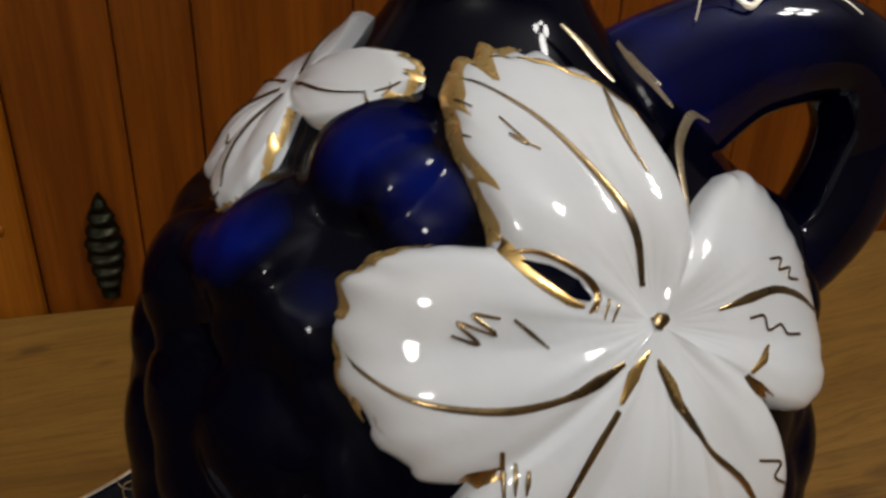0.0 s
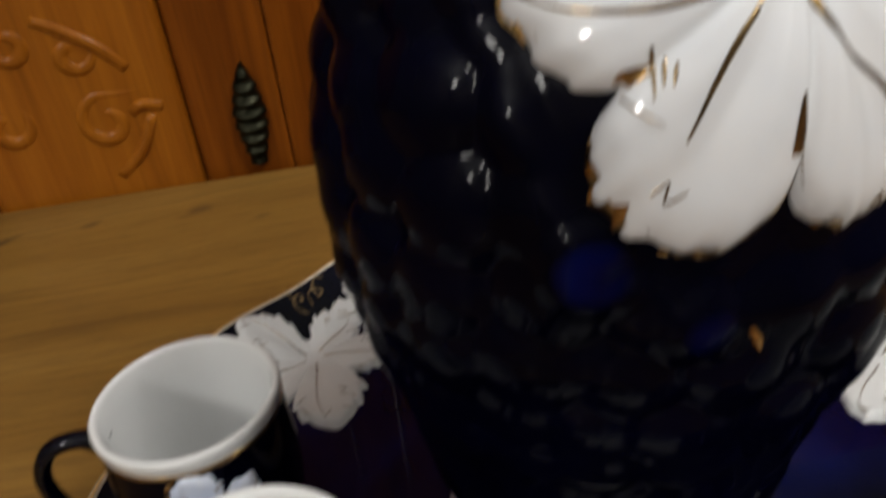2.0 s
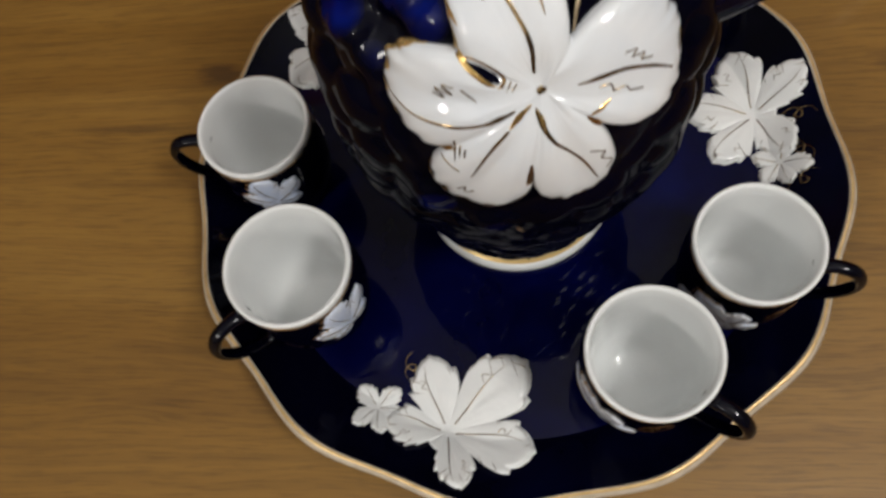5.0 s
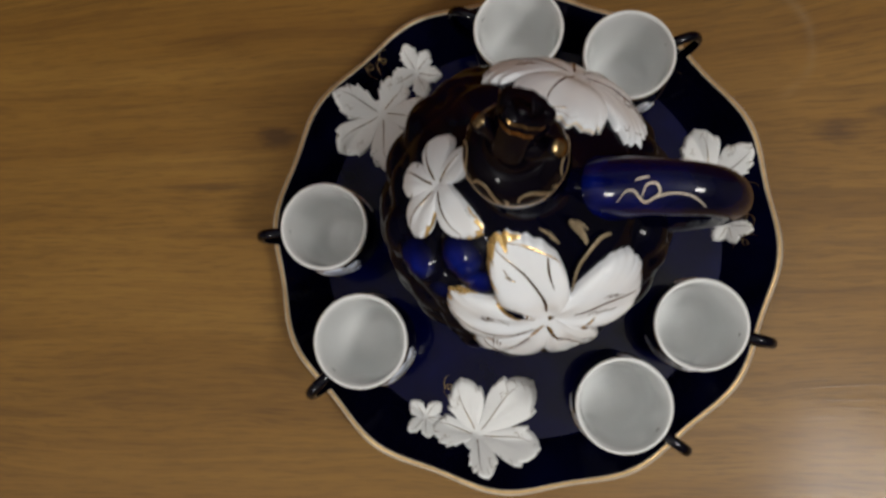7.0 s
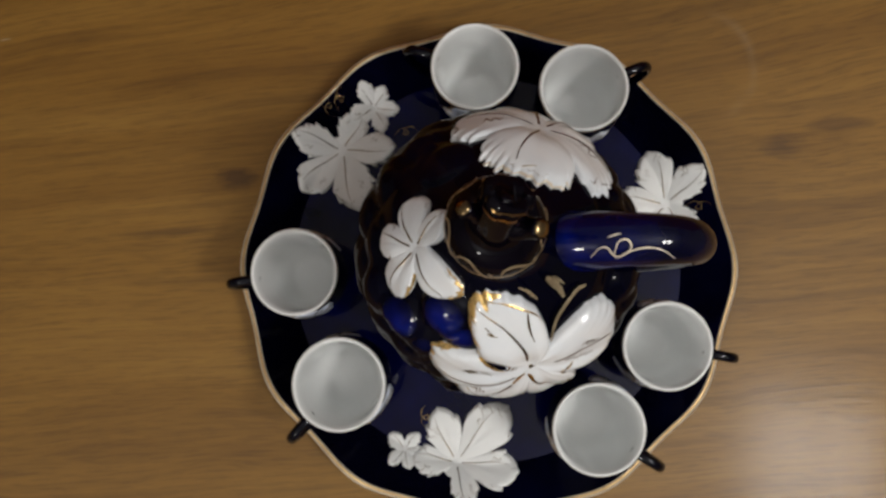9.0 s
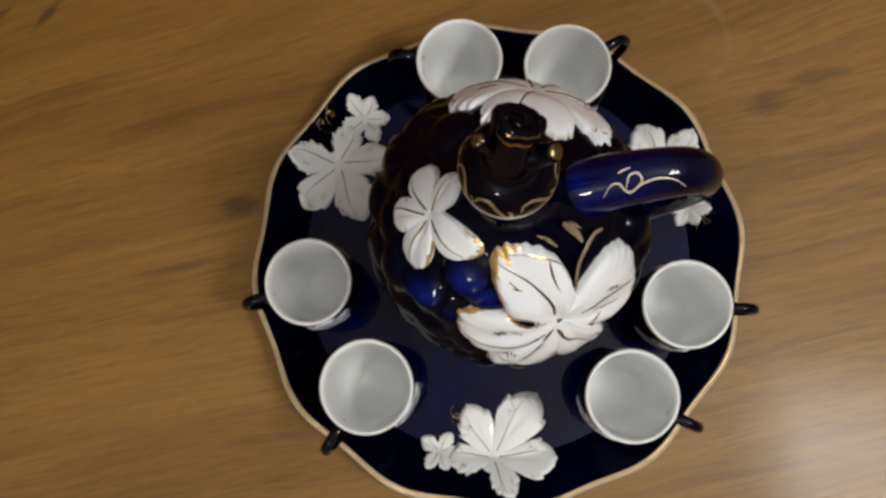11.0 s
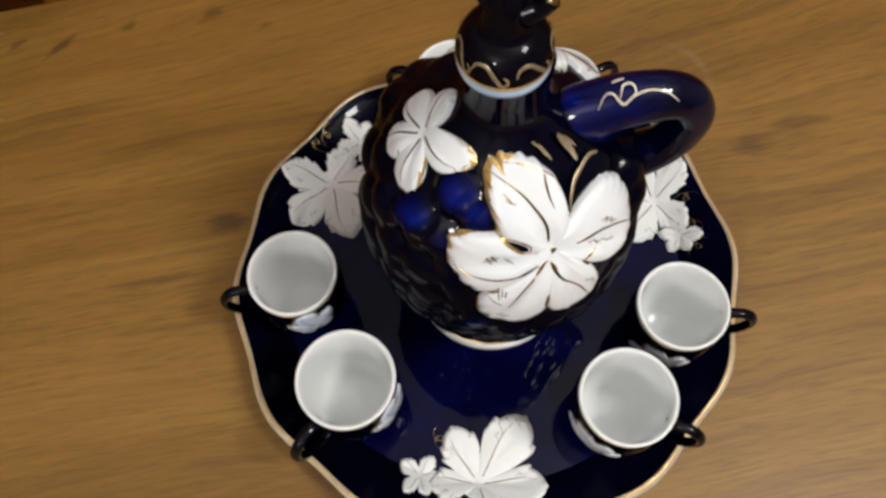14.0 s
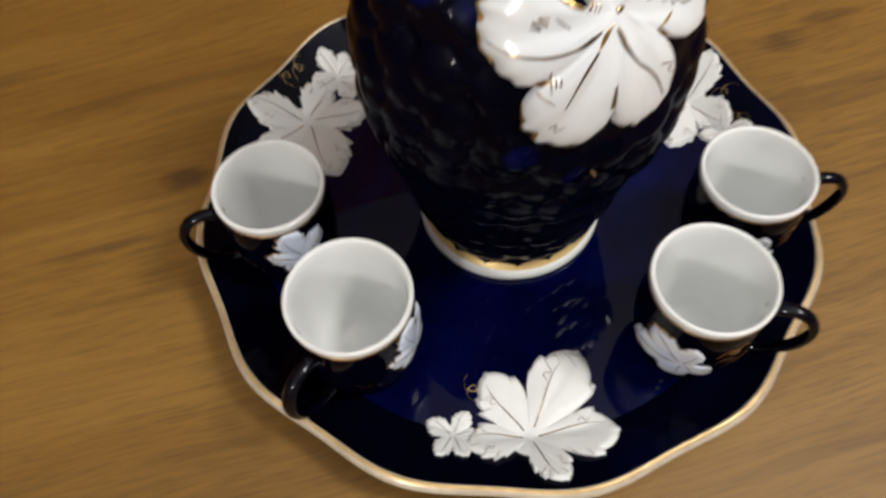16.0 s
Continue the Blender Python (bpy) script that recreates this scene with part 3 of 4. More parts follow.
def build_tray():
    tray = thing("serving_tray", pose(0, 0, 0), "round cobalt blue porcelain tray with scalloped gilded rim", "tray")
    floor = [(0.1290, 0.0075)] + [(r, z) for r, z in TRAY_TOP if r < 0.1275][::-1]
    floor[-1] = (0.00001, 0.0075)
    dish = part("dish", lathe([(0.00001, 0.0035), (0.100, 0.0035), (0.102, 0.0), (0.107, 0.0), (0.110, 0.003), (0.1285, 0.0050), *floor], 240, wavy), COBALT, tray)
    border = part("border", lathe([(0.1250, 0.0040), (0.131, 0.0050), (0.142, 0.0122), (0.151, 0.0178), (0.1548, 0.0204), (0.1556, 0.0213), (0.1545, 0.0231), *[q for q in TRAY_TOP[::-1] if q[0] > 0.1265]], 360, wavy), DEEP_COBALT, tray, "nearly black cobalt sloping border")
    for ob in (dish, border):
        ob.data.transform(Matrix.Translation((*TRAY, 0)))
    rim = [(0.1529, 0.02370), (0.1533, 0.02445), (0.1538, 0.02465), (0.1545, 0.02450), (0.1556, 0.02350), (0.1566, 0.02240), (0.1570, 0.02150), (0.1566, 0.02070), (0.1554, 0.02050)]
    band = part("rim", lathe(rim, 360, wavy), PALE_GOLD, tray, "pale cream edge of the rim")
    line = part("gilded_line", lathe([(0.1536, 0.02472), (0.1540, 0.02478), (0.1546, 0.02465), (0.1551, 0.02420)], 360, wavy), MATT_GOLD, tray, "worn gold line along the rim")
    for ob in (band, line):
        ob.data.transform(Matrix.Translation((*TRAY, 0)))
    leaves = [
        (-0.037, -0.122, VINE, 0.0034, 11), (-0.069, -0.110, SMALL, 0.0022, 12),
        (-0.089, 0.090, [(56, 0.030, 106, 0.012), (158, 0.033, 192, 0.014), (-141, 0.040, -112, 0.017), (-80, 0.044, -40, 0.016), (-2, 0.037, 26, 0.015)], 0.0034, 13),
        (-0.0645, 0.1155, scaled(SMALL, 1.3, 70), 0.0030, 14),
        (0.119, 0.028, [(43, 0.032, 72, 0.015), (102, 0.038, 138, 0.016), (170, 0.035, -156, 0.016), (-133, 0.034, -98, 0.014), (-60, 0.028, -5, 0.013)], 0.0034, 15),
        (0.127, 0.001, scaled(SMALL, 1.0, -60), 0.0022, 16)]
    for x, y, lobes, height, seed in leaves:
        lobes = sorted(((t % 360, a, n % 360, b, *f) for t, a, n, b, *f in lobes), key=lambda q: q[0])
        lobes = [(t, a, n, b, *f) if (n - t) % 360 < 120 else (t, a, lobes[(i + 1) % len(lobes)][0] - 18, b, *f) for i, (t, a, n, b, *f) in enumerate(lobes)]
        big = lobes[0][1] > 0.02
        relief_leaf(tray, lobes, seed, Dish(x, y, 0, tray_floor), height, 0.00030 if big else 0.00018, ticks=1.0, marks=[((0.62 * a * math.cos(radians(t + 13)), 0.62 * a * math.sin(radians(t + 13))), 0.14 * a, radians(t), 2) for t, a, *_ in lobes] if big else (), tick=0.0035 if big else 0.0015, rings=14 if big else 8, around=360 if big else 180, saw=0.22 if big else 0.38, ovate=True, fold=(0.16, 0.16), hub=0.2, lip=0.22)
    for x, y, turn in ((-0.054, -0.092, 80), (-0.086, 0.122, 60), (-0.094, 0.117, 110), (0.136, 0.006, -60), (0.134, -0.010, 20), (-0.046, 0.098, 0), (0.137, 0.024, -20)):
        spot = Dish(x, y, radians(turn), tray_floor)
        loop = [(-0.007, -0.002), (-0.003, 0.002), (0.001, 0.001), (0.002, -0.002), (-0.001, -0.002), (0.001, 0.002), (0.005, 0.0025), (0.008, 0.0)]
        part("tendril", squiggle(spot, loop, 0.00030), LEAF_GOLD, tray, "fine gilded tendril")
    return tray


build_tray()

# ---- the cups ----
CUP = [(0.0190, 0.0), (0.0197, 0.0015), (0.0198, 0.004), (0.0215, 0.008), (0.0240, 0.016), (0.0257, 0.026), (0.0264, 0.037), (0.0262, 0.047), (0.0256, 0.055), (0.0253, 0.0585)]


def cup_handle():
    line = rounded([(0.0246, 0, 0.0525), (0.0315, 0, 0.0560), (0.0400, 0, 0.0540), (0.0450, 0, 0.0450), (0.0440, 0, 0.0330), (0.0385, 0, 0.0225), (0.0310, 0, 0.0165), (0.0232, 0, 0.0150)], 5)
    n = len(line)
    return tube(line, spread((0.0036, 0.0030, 0.0030, 0.0031, 0.0030, 0.0028, 0.0026, 0.0030), n), spread((0.0034, 0.0024, 0.0024, 0.0024, 0.0024, 0.0023, 0.0022, 0.0028), n), (0, 1, 0), 14)


def build_cup():
    cup = thing("coffee_cup", pose(0, 0, 0), "small cobalt blue porcelain cup with white inside and leaf relief", "cup", "cups on the tray")
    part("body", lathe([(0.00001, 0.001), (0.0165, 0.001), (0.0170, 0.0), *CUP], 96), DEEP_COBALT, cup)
    part("lining", lathe([(0.0252, 0.0580), (0.0257, 0.0600), (0.0260, 0.0622), (0.0260, 0.0638), (0.0253, 0.0645), (0.0243, 0.0642), (0.0237, 0.0628), (0.0232, 0.0560), (0.0226, 0.0420), (0.0218, 0.0280), (0.0200, 0.0160), (0.0165, 0.0085), (0.0110, 0.0058), (0.00001, 0.0050)], 96), WHITE, cup, "white glazed inside and lip")
    part("gilded_band", lathe([(0.02535, 0.0578), (0.0257, 0.0582), (0.0259, 0.0590), (0.0258, 0.0596), (0.0254, 0.0597)], 96), BROWN_GOLD, cup, "gold line under the lip")
    part("handle", cup_handle(), CUP_HANDLE_GLAZE, cup)
    outside = [(r, z) for r, z in CUP]
    for k, (angle, height, size) in enumerate(((99, 0.0375, 0.47), (-91, 0.0330, 0.60))):
        lobes = scaled(VINE, size, 60 + 95 * k)
        relief_leaf(cup, lobes, 30 + k, Turned(outside, radians(angle), height), 0.0013, 0.00013, ((95, 170, 0.90, BROWN_GOLD), (200, 230, 0.9, BROWN_GOLD)), 0.6, (), 0.0013, 160, 8, saw=0.36, ovate=True, white=CUP_LEAF_WHITE)
    for angle, height, line in ((-50, 0.036, [(-0.007, -0.003), (-0.003, 0.003), (0.001, 0.001), (0.0, -0.004), (0.004, -0.002), (0.008, 0.003)]), (-42, 0.028, [(-0.006, 0.002), (-0.001, -0.001), (0.004, 0.002), (0.008, -0.002)]), (-52, 0.046, [(-0.006, -0.004), (-0.002, 0.002), (0.002, 0.0), (0.001, -0.003), (-0.001, 0.0), (0.004, 0.004), (0.007, 0.002)]), (42, 0.030, [(-0.005, 0.004), (-0.001, -0.001), (0.003, 0.001), (0.005, -0.004)])):
        part("tendril", squiggle(Turned(outside, radians(angle), height), line, 0.0010, 0.0003), BROWN_GOLD, cup, "brown gilded tendril")
    return cup


# The large leaf of the jug: top, left, lower left, lower right and right lobe.
LEAF_LOBES = [(104, 0.0455, 151, 0.0240, 1.65, 1.75), (185, 0.0460, 213, 0.0310, 1.1, 0.35), (236, 0.0520, 262, 0.0310, 0.40, 0.42), (284, 0.0470, 316, 0.0200, 0.40, 0.85), (338, 0.0475, 51, 0.0145, 0.65, 0.80)]

# Place, turn and size; hand-cast cups differ a little.
CUPS = ((-0.0952, -0.0595, -139, 1.03), (-0.1151, 0.0074, -178, 0.98), (0.0479, -0.1006, -39, 1.0), (0.0925, -0.0591, -17, 0.97), (0.0649, 0.0946, 16, 0.995), (0.0035, 0.1153, 153, 0.995))
first = build_cup()
for x, y, turn, size in CUPS[1:]:
    copy_thing(first, pose(x, y, 0.0076, 0, 0, turn) @ Matrix.Scale(size, 4))
first.matrix_world = pose(CUPS[0][0], CUPS[0][1], 0.0076, 0, 0, CUPS[0][2]) @ Matrix.Scale(CUPS[0][3], 4)

# ---- the jug ----
JUG = [(0.0418, 0.0172), (0.0424, 0.0190), (0.0440, 0.0238), (0.0478, 0.035), (0.0510, 0.050), (0.0558, 0.074), (0.0598, 0.087), (0.0625, 0.098), (0.0648, 0.112), (0.0650, 0.125), (0.0642, 0.140), (0.0630, 0.151), (0.0610, 0.161),
       (0.0575, 0.170), (0.0525, 0.179), (0.0475, 0.186), (0.0420, 0.194), (0.0330, 0.2015), (0.0255, 0.207), (0.0205, 0.212), (0.0163, 0.218), (0.0150, 0.226), (0.0150, 0.234), (0.0156, 0.2425)]
JUG_LINE = [(float(q[0]), float(q[1])) for q in rounded(JUG, 3)]


def grape_spots():
    """Where the moulded grapes sit on the jug: angle, arc and size, in staggered rows that widen upwards."""
    rng = random.Random(5)
    p = np.array(JUG_LINE)
    arc = np.r_[0, np.cumsum(np.hypot(*np.diff(p, axis=0).T))]
    spots, s, row = [], 0.012, 0
    while s < float(np.interp(0.190, p[:, 1], arc)):
        r = float(np.interp(s, arc, p[:, 0]))
        pitch = 0.0150 + 0.045 * s
        count = max(8, round(2 * math.pi * r / pitch))
        for k in range(count):
            spots.append((2 * math.pi * (k + 0.5 * (row % 2) + rng.uniform(-0.22, 0.22)) / count, s + rng.uniform(-0.14, 0.14) * pitch, pitch * rng.uniform(0.54, 0.66)))
        s += 0.84 * pitch
        row += 1
    return spots, p, arc


def jug_body():
    """The turned body with the bunch of grapes moulded into it."""
    spots, p, arc = grape_spots()
    around, rows = 340, 210
    ss = np.linspace(0, arc[-1], rows)
    rr, zz = np.interp(ss, arc, p[:, 0]), np.interp(ss, arc, p[:, 1])
    dr, dz = np.gradient(rr, ss), np.gradient(zz, ss)
    ang = np.linspace(0, 2 * math.pi, around, endpoint=False)
    soft = np.full((rows, around), 1e-9)
    for a, s, size in spots:
        near = np.abs(ss - s) < size
        da = (ang[None] - a + math.pi) % (2 * math.pi) - math.pi
        d2 = ((ss[near, None] - s) ** 2 + (da * rr[near, None]) ** 2) / size ** 2
        dome = size * (0.25 + 0.06 * min(max((s - 0.05) / 0.06, 0), 1)) * np.maximum(1 - d2, 0) ** 0.75
        soft[near] += np.exp(dome / 0.0006) - 1
    lift = 0.0006 * np.log1p(soft)
    lift *= np.clip((0.200 - zz) / 0.02, 0, 1)[:, None]
    for angle, height, reach in ((-82, 0.176, 0.042), (63, 0.180, 0.038), (179, 0.202, 0.020)):
        da = (ang[None] - radians(angle) + math.pi) % (2 * math.pi) - math.pi
        d = np.sqrt((ss[:, None] - float(np.interp(height, p[:, 1], arc))) ** 2 + (da * rr[:, None]) ** 2)
        lift *= 0.12 + 0.88 * np.clip((d - reach) / 0.008, 0, 1)
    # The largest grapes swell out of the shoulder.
    # Each also gets its own amount of lit blue painted on its crown.
    lit_blue = np.zeros_like(lift)
    for angle, height, size, up, lit_share in ((-134, 0.1985, 0.0105, 0.0042, 0.95), (-150, 0.1855, 0.0100, 0.0040, 0.92), (-119, 0.1945, 0.0085, 0.0026, 0.75), (-133, 0.1820, 0.0090, 0.0022, 0.35), (-164, 0.1760, 0.0105, 0.0030, 0.25), (150, 0.1900, 0.0140, 0.0036, 0.0), (132, 0.1800, 0.0140, 0.0036, 0.2), (118, 0.1950, 0.0120, 0.0028, 0.0), (-24, 0.1740, 0.0130, 0.0030, 0.0), (10, 0.1800, 0.0130, 0.0030, 0.0), (-112, 0.1370, 0.0085, 0.0026, 0.65), (-96, 0.1255, 0.0075, 0.0022, 0.48)):
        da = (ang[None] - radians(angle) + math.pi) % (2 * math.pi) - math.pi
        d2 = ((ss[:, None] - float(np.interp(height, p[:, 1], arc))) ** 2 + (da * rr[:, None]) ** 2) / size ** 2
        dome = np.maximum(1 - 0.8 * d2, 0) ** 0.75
        lift, lit_blue = np.maximum(lift, 0) + up * dome, np.maximum(lit_blue, lit_share * dome ** 2)
    x = (rr[:, None] + dz[:, None] * lift) * np.cos(ang)
    y = (rr[:, None] + dz[:, None] * lift) * np.sin(ang)
    z = zz[:, None] - dr[:, None] * lift - 0 * ang
    verts = np.stack([x, y, z], -1).reshape(-1, 3)
    return verts.tolist(), grid_faces(rows, around, True), lit_blue.ravel().tolist()


def on_jug(angle, height):
    return Turned([(r + 0.0010, z) for r, z in JUG_LINE], radians(angle), height)


def build_jug():
    jug = thing("jug", pose(0, 0, 0.0076), "tall cobalt blue porcelain jug moulded as grapes with white leaves", "jug")
    down = Matrix.Translation((0, 0, -0.0076))

    def add(name, geometry, material, parent=jug, label="", smooth=True):
        ob = part(name, geometry, material, parent, label, smooth)
        ob.data.transform(down)
        return ob

    verts, faces, relief = jug_body()
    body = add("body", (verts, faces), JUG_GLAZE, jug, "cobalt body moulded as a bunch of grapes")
    # This attribute holds the painted lit blue, grape by grape.
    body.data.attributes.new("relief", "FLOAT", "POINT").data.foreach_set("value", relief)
    add("foot", lathe([(0.00001, 0.0115), (0.0400, 0.0110), (0.0415, 0.0077), (0.0466, 0.0077), (0.0475, 0.0088), (0.0475, 0.0112), (0.0470, 0.0130), (0.0460, 0.0145), (0.0448, 0.0152)], 128), WHITE, jug, "white porcelain foot ring")
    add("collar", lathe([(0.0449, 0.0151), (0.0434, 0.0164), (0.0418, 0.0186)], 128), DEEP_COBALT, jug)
    # The scalloped gold border on the slope of the foot.
    verts, count = [], 400
    for j in range(count):
        a = 2 * math.pi * j / count
        top = 0.0157 + 0.0019 * abs(math.sin(a * 8.5)) ** 0.6
        for z in np.linspace(0.0149, top, 5):
            r = float(np.interp(z, (0.0143, 0.0152, 0.0164, 0.0186), (0.0462, 0.0449, 0.0434, 0.0418))) + 0.0003
            verts.append((r * math.cos(a), r * math.sin(a), z))
    faces = [(j * 5 + k, ((j + 1) % count) * 5 + k, ((j + 1) % count) * 5 + k + 1, j * 5 + k + 1) for j in range(count) for k in range(4)]
    add("gilded_border", (verts, faces), FOOT_GOLD, jug, "scalloped gold border above the foot")
    # Handle.
    turn = radians(-7.5)
    line = rounded([(0.022, 0.1850), (0.031, 0.1970), (0.048, 0.2072), (0.067, 0.2082), (0.0765, 0.197), (0.0770, 0.183), (0.0715, 0.169), (0.0580, 0.158)], 8)
    n = len(line)
    pts = [(q[0] * math.cos(turn), q[0] * math.sin(turn), q[1]) for q in line]
    add("handle", tube(pts, spread((0.0135, 0.0128, 0.0108, 0.0097, 0.0092, 0.0090, 0.0092, 0.0105), n), spread((0.0175, 0.0178, 0.0128, 0.0094, 0.0096, 0.0102, 0.0104, 0.0125), n), (-math.sin(turn), math.cos(turn), 0), 32), HANDLE_GLAZE, jug, "broad looped cobalt handle")

    def on_handle(u, v, lift):
        x = 0.05 + u
        z = float(np.interp(x, [q[0] for q in line[:5 * 8]], [q[1] for q in line[:5 * 8]])) + lift
        z += float(np.interp(x, (0.030, 0.038, 0.048, 0.057, 0.067), (0.0240, 0.0190, 0.0138, 0.0112, 0.0098))) * math.sqrt(max(1 - (v / 0.0106) ** 2, 0.05)) + 0.0003
        return Vector((x * math.cos(turn) - v * math.sin(turn), x * math.sin(turn) + v * math.cos(turn), z))

    for loop in ([(-0.0160, -0.0078), (-0.0138, -0.0048), (-0.0110, -0.0044), (-0.0085, -0.0066), (-0.006, -0.0076), (-0.002, -0.0055), (0.004, -0.0042), (0.010, -0.0050), (0.015, -0.0078)],
                 [(-0.008, -0.0062), (-0.0068, -0.0022), (-0.0035, -0.0015), (-0.002, -0.0045), (-0.005, -0.0070)], [(-0.0110, -0.0008), (-0.0085, 0.0002), (-0.0060, 0.0008)]):
        add("tendril", squiggle(on_handle, loop, 0.00036), PALE_GOLD, jug, "gilded tendril on the handle")

    # Leaves.
    def leaf(lobes, seed, angle, height, thick, vein, border, marks, **more):
        ob, form = relief_leaf(jug, lobes, seed, on_jug(angle, height), thick, vein, border, 0.45, marks, 0.0019, 320, 24, white=BLUE_WHITE, **more)
        ob.data.transform(down)
        for child in ob.children:
            child.data.transform(down)
        return ob, form

    front, form = leaf(LEAF_LOBES, 3, -81.8, 0.1815, 0.0054, 0.00046, ((98, 151, 0.80, EDGE_GOLD), (158, 197, 0.89, EDGE_GOLD), (217, 236, 0.90, BROWN_GOLD), (240, 257, 0.92, BROWN_GOLD), (270, 280, 0.94, BROWN_GOLD)), (), veins=False, saw=0.034, pitch=8.0, fold=(0.55, 0.34), hub=0.45)
    dot = part("leaf_centre", form.stroke([(-0.0012, 0.0), (0.0, 0.0), (0.0012, 0.0)], (0.0007, 0.0012, 0.0007), 0.0005), LEAF_GOLD, front, "gold dot at the middle of the leaf")
    dot.data.transform(down)

    def paint(name, material, *strokes):
        """Strokes of one kind on the large leaf: half widths in tenths of a millimetre, then the line in millimetres."""
        for wide, *line in strokes:
            pts = [(x / 1000, y / 1000) for x, y in line]
            if len(pts) == 2:
                pts.insert(1, ((pts[0][0] + pts[1][0]) / 2, (pts[0][1] + pts[1][1]) / 2))
            ob = part(name, form.stroke(pts, [w / 10000 for w in wide], 0.00018), material, front)
            ob.data.transform(down)

    paint("vein", LEAF_GOLD,
          ((2, 3, 4, 5, 6, 4), (-17.0, 36.4), (-12.7, 33.2), (-7.7, 27.7), (-3.8, 19.9), (-1.5, 12.9), (-1.4, 5.0)),
          ((2, 3, 3, 4, 5, 4, 8, 3), (-43.1, -4.4), (-39.2, -6.5), (-35.0, -8.1), (-29.6, -8.8), (-22.5, -8.7), (-16.0, -7.5), (-11.4, -5.9), (-7.3, -4.2)),
          ((4, 5, 4, 2), (-9.5, -9.6), (-13.4, -13.8), (-17.1, -19.0), (-21.1, -25.9)),
          ((3, 7, 4, 4, 2), (-2.1, -5.2), (-0.6, -10.5), (2.8, -16.7), (9.0, -23.9), (13.4, -33.7)),
          ((2, 7, 5, 4, 2), (9.0, -0.6), (15.0, -0.8), (22.0, -2.0), (30.0, -6.0), (37.0, -11.0)),
          ((3, 5, 3, 1), (2.3, 33.2), (1.8, 28.0), (2.0, 22.9), (2.6, 18.9)))
    paint("gilded_stroke", GOLD,
          ((2, 9, 3), (-3.0, -3.3), (-6.4, -5.9), (-9.0, -8.8)), ((2, 9, 3), (-2.0, -4.5), (-1.0, -7.9), (-0.2, -11.6)),
          ((9, 10, 8, 6, 3), (-22.0, 13.9), (-19.0, 11.0), (-16.0, 7.0), (-13.0, 4.1), (-11.1, 3.2)), ((2, 6, 3), (17.3, -7.9), (14.3, -8.8), (11.4, -9.7)))
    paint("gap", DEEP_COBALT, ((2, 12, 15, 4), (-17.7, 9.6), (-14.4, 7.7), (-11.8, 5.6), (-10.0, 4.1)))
    paint("brush_mark", BROWN_GOLD, ((2, 3, 4, 5, 2), (-18.8, 10.5), (-14.9, 10.3), (-10.7, 7.8), (-8.8, 4.7), (-10.5, 2.3)), ((4, 11, 5), (-31.0, -19.8), (-28.2, -17.5), (-24.2, -16.0)), ((3, 8, 6), (10.6, -9.8), (12.5, -12.0), (15.4, -14.7)), ((3, 9, 11), (-4.7, -21.5), (-5.1, -25.4), (-5.6, -29.8)))
    paint("gilded_edge", GOLD, ((7, 6, 5, 3, 2), (-14.5, 42.5), (-10.0, 42.0), (-3.5, 39.0), (3.0, 33.5), (8.5, 26.5)))
    paint("brush_mark", LEAF_GOLD,
          ((7, 4, 1), (-20.7, 33.0), (-17.0, 29.8)), ((8, 4, 1), (-23.2, 28.4), (-18.8, 24.9)), ((8, 4, 1), (-24.3, 20.0), (-19.9, 16.2)), ((5, 3, 1), (-21.2, 35.7), (-17.6, 34.2)), ((5, 3, 1), (-23.8, 24.3), (-20.3, 21.9)),
          ((2, 2, 1), (-8.5, 4.9), (-9.6, 2.4)), ((2, 2, 1), (-7.3, 4.0), (-8.6, 1.4)), ((2, 2, 1), (-6.0, 3.1), (-7.5, 0.9)),
          ((2, 3, 2, 3, 2), (-27.7, -0.5), (-24.7, -1.2), (-26.6, 1.1), (-22.4, -0.1), (-24.6, 2.1), (-21.5, 1.9)), ((2, 3, 1), (-19.9, 1.8), (-16.4, -1.6)),
          ((2, 3, 2), (-14.2, 28.4), (-11.9, 24.3), (-13.9, 25.7), (-10.6, 23.7)),
          ((2, 2, 2), (21.1, 2.5), (24.8, 1.3), (23.3, 0.3), (27.1, -0.8), (25.9, -1.7), (29.5, -3.3)), ((2, 2, 2), (14.1, -3.3), (17.5, -4.0), (18.3, -6.2), (21.6, -6.6), (23.0, -8.4), (26.7, -9.9)),
          ((2, 2, 2), (10.7, -20.9), (15.0, -22.7), (13.8, -24.3), (17.2, -27.2), (15.7, -29.5)), ((3, 3, 1), (-24.2, -13.5), (-24.8, -20.2)), ((2, 3, 1), (-22.8, -15.0), (-23.4, -18.6)), ((2, 3, 1), (-21.4, -15.7), (-22.1, -18.5)),
          ((2, 2, 2), (-26.1, -33.3), (-23.7, -31.8), (-24.2, -34.8), (-21.1, -33.4)), ((2, 2, 2), (8.1, -41.5), (10.1, -39.6), (11.2, -42.4), (13.9, -40.8)))
    small = [(15, 0.0255, 90, 0.0065, 0.35, 2.1), (126, 0.0195, 160, 0.0080, 0.5, 0.4), (200, 0.0238, 222, 0.0105, 0.5, 0.5), (252, 0.0248, 281, 0.0140, 0.5, 0.6), (312, 0.0282, 347, 0.0105, 0.6, 1.7)]
    leaf(small, 4, 179, 0.2020, 0.0028, 0.0004, ((322, 345, 0.84, EDGE_GOLD), (349, 52, 0.90, EDGE_GOLD), (300, 317, 0.90, EDGE_GOLD)), (), saw=0.022, pitch=9.0, fold=(0.26, 0.22), hub=0.3, lip=0.15)
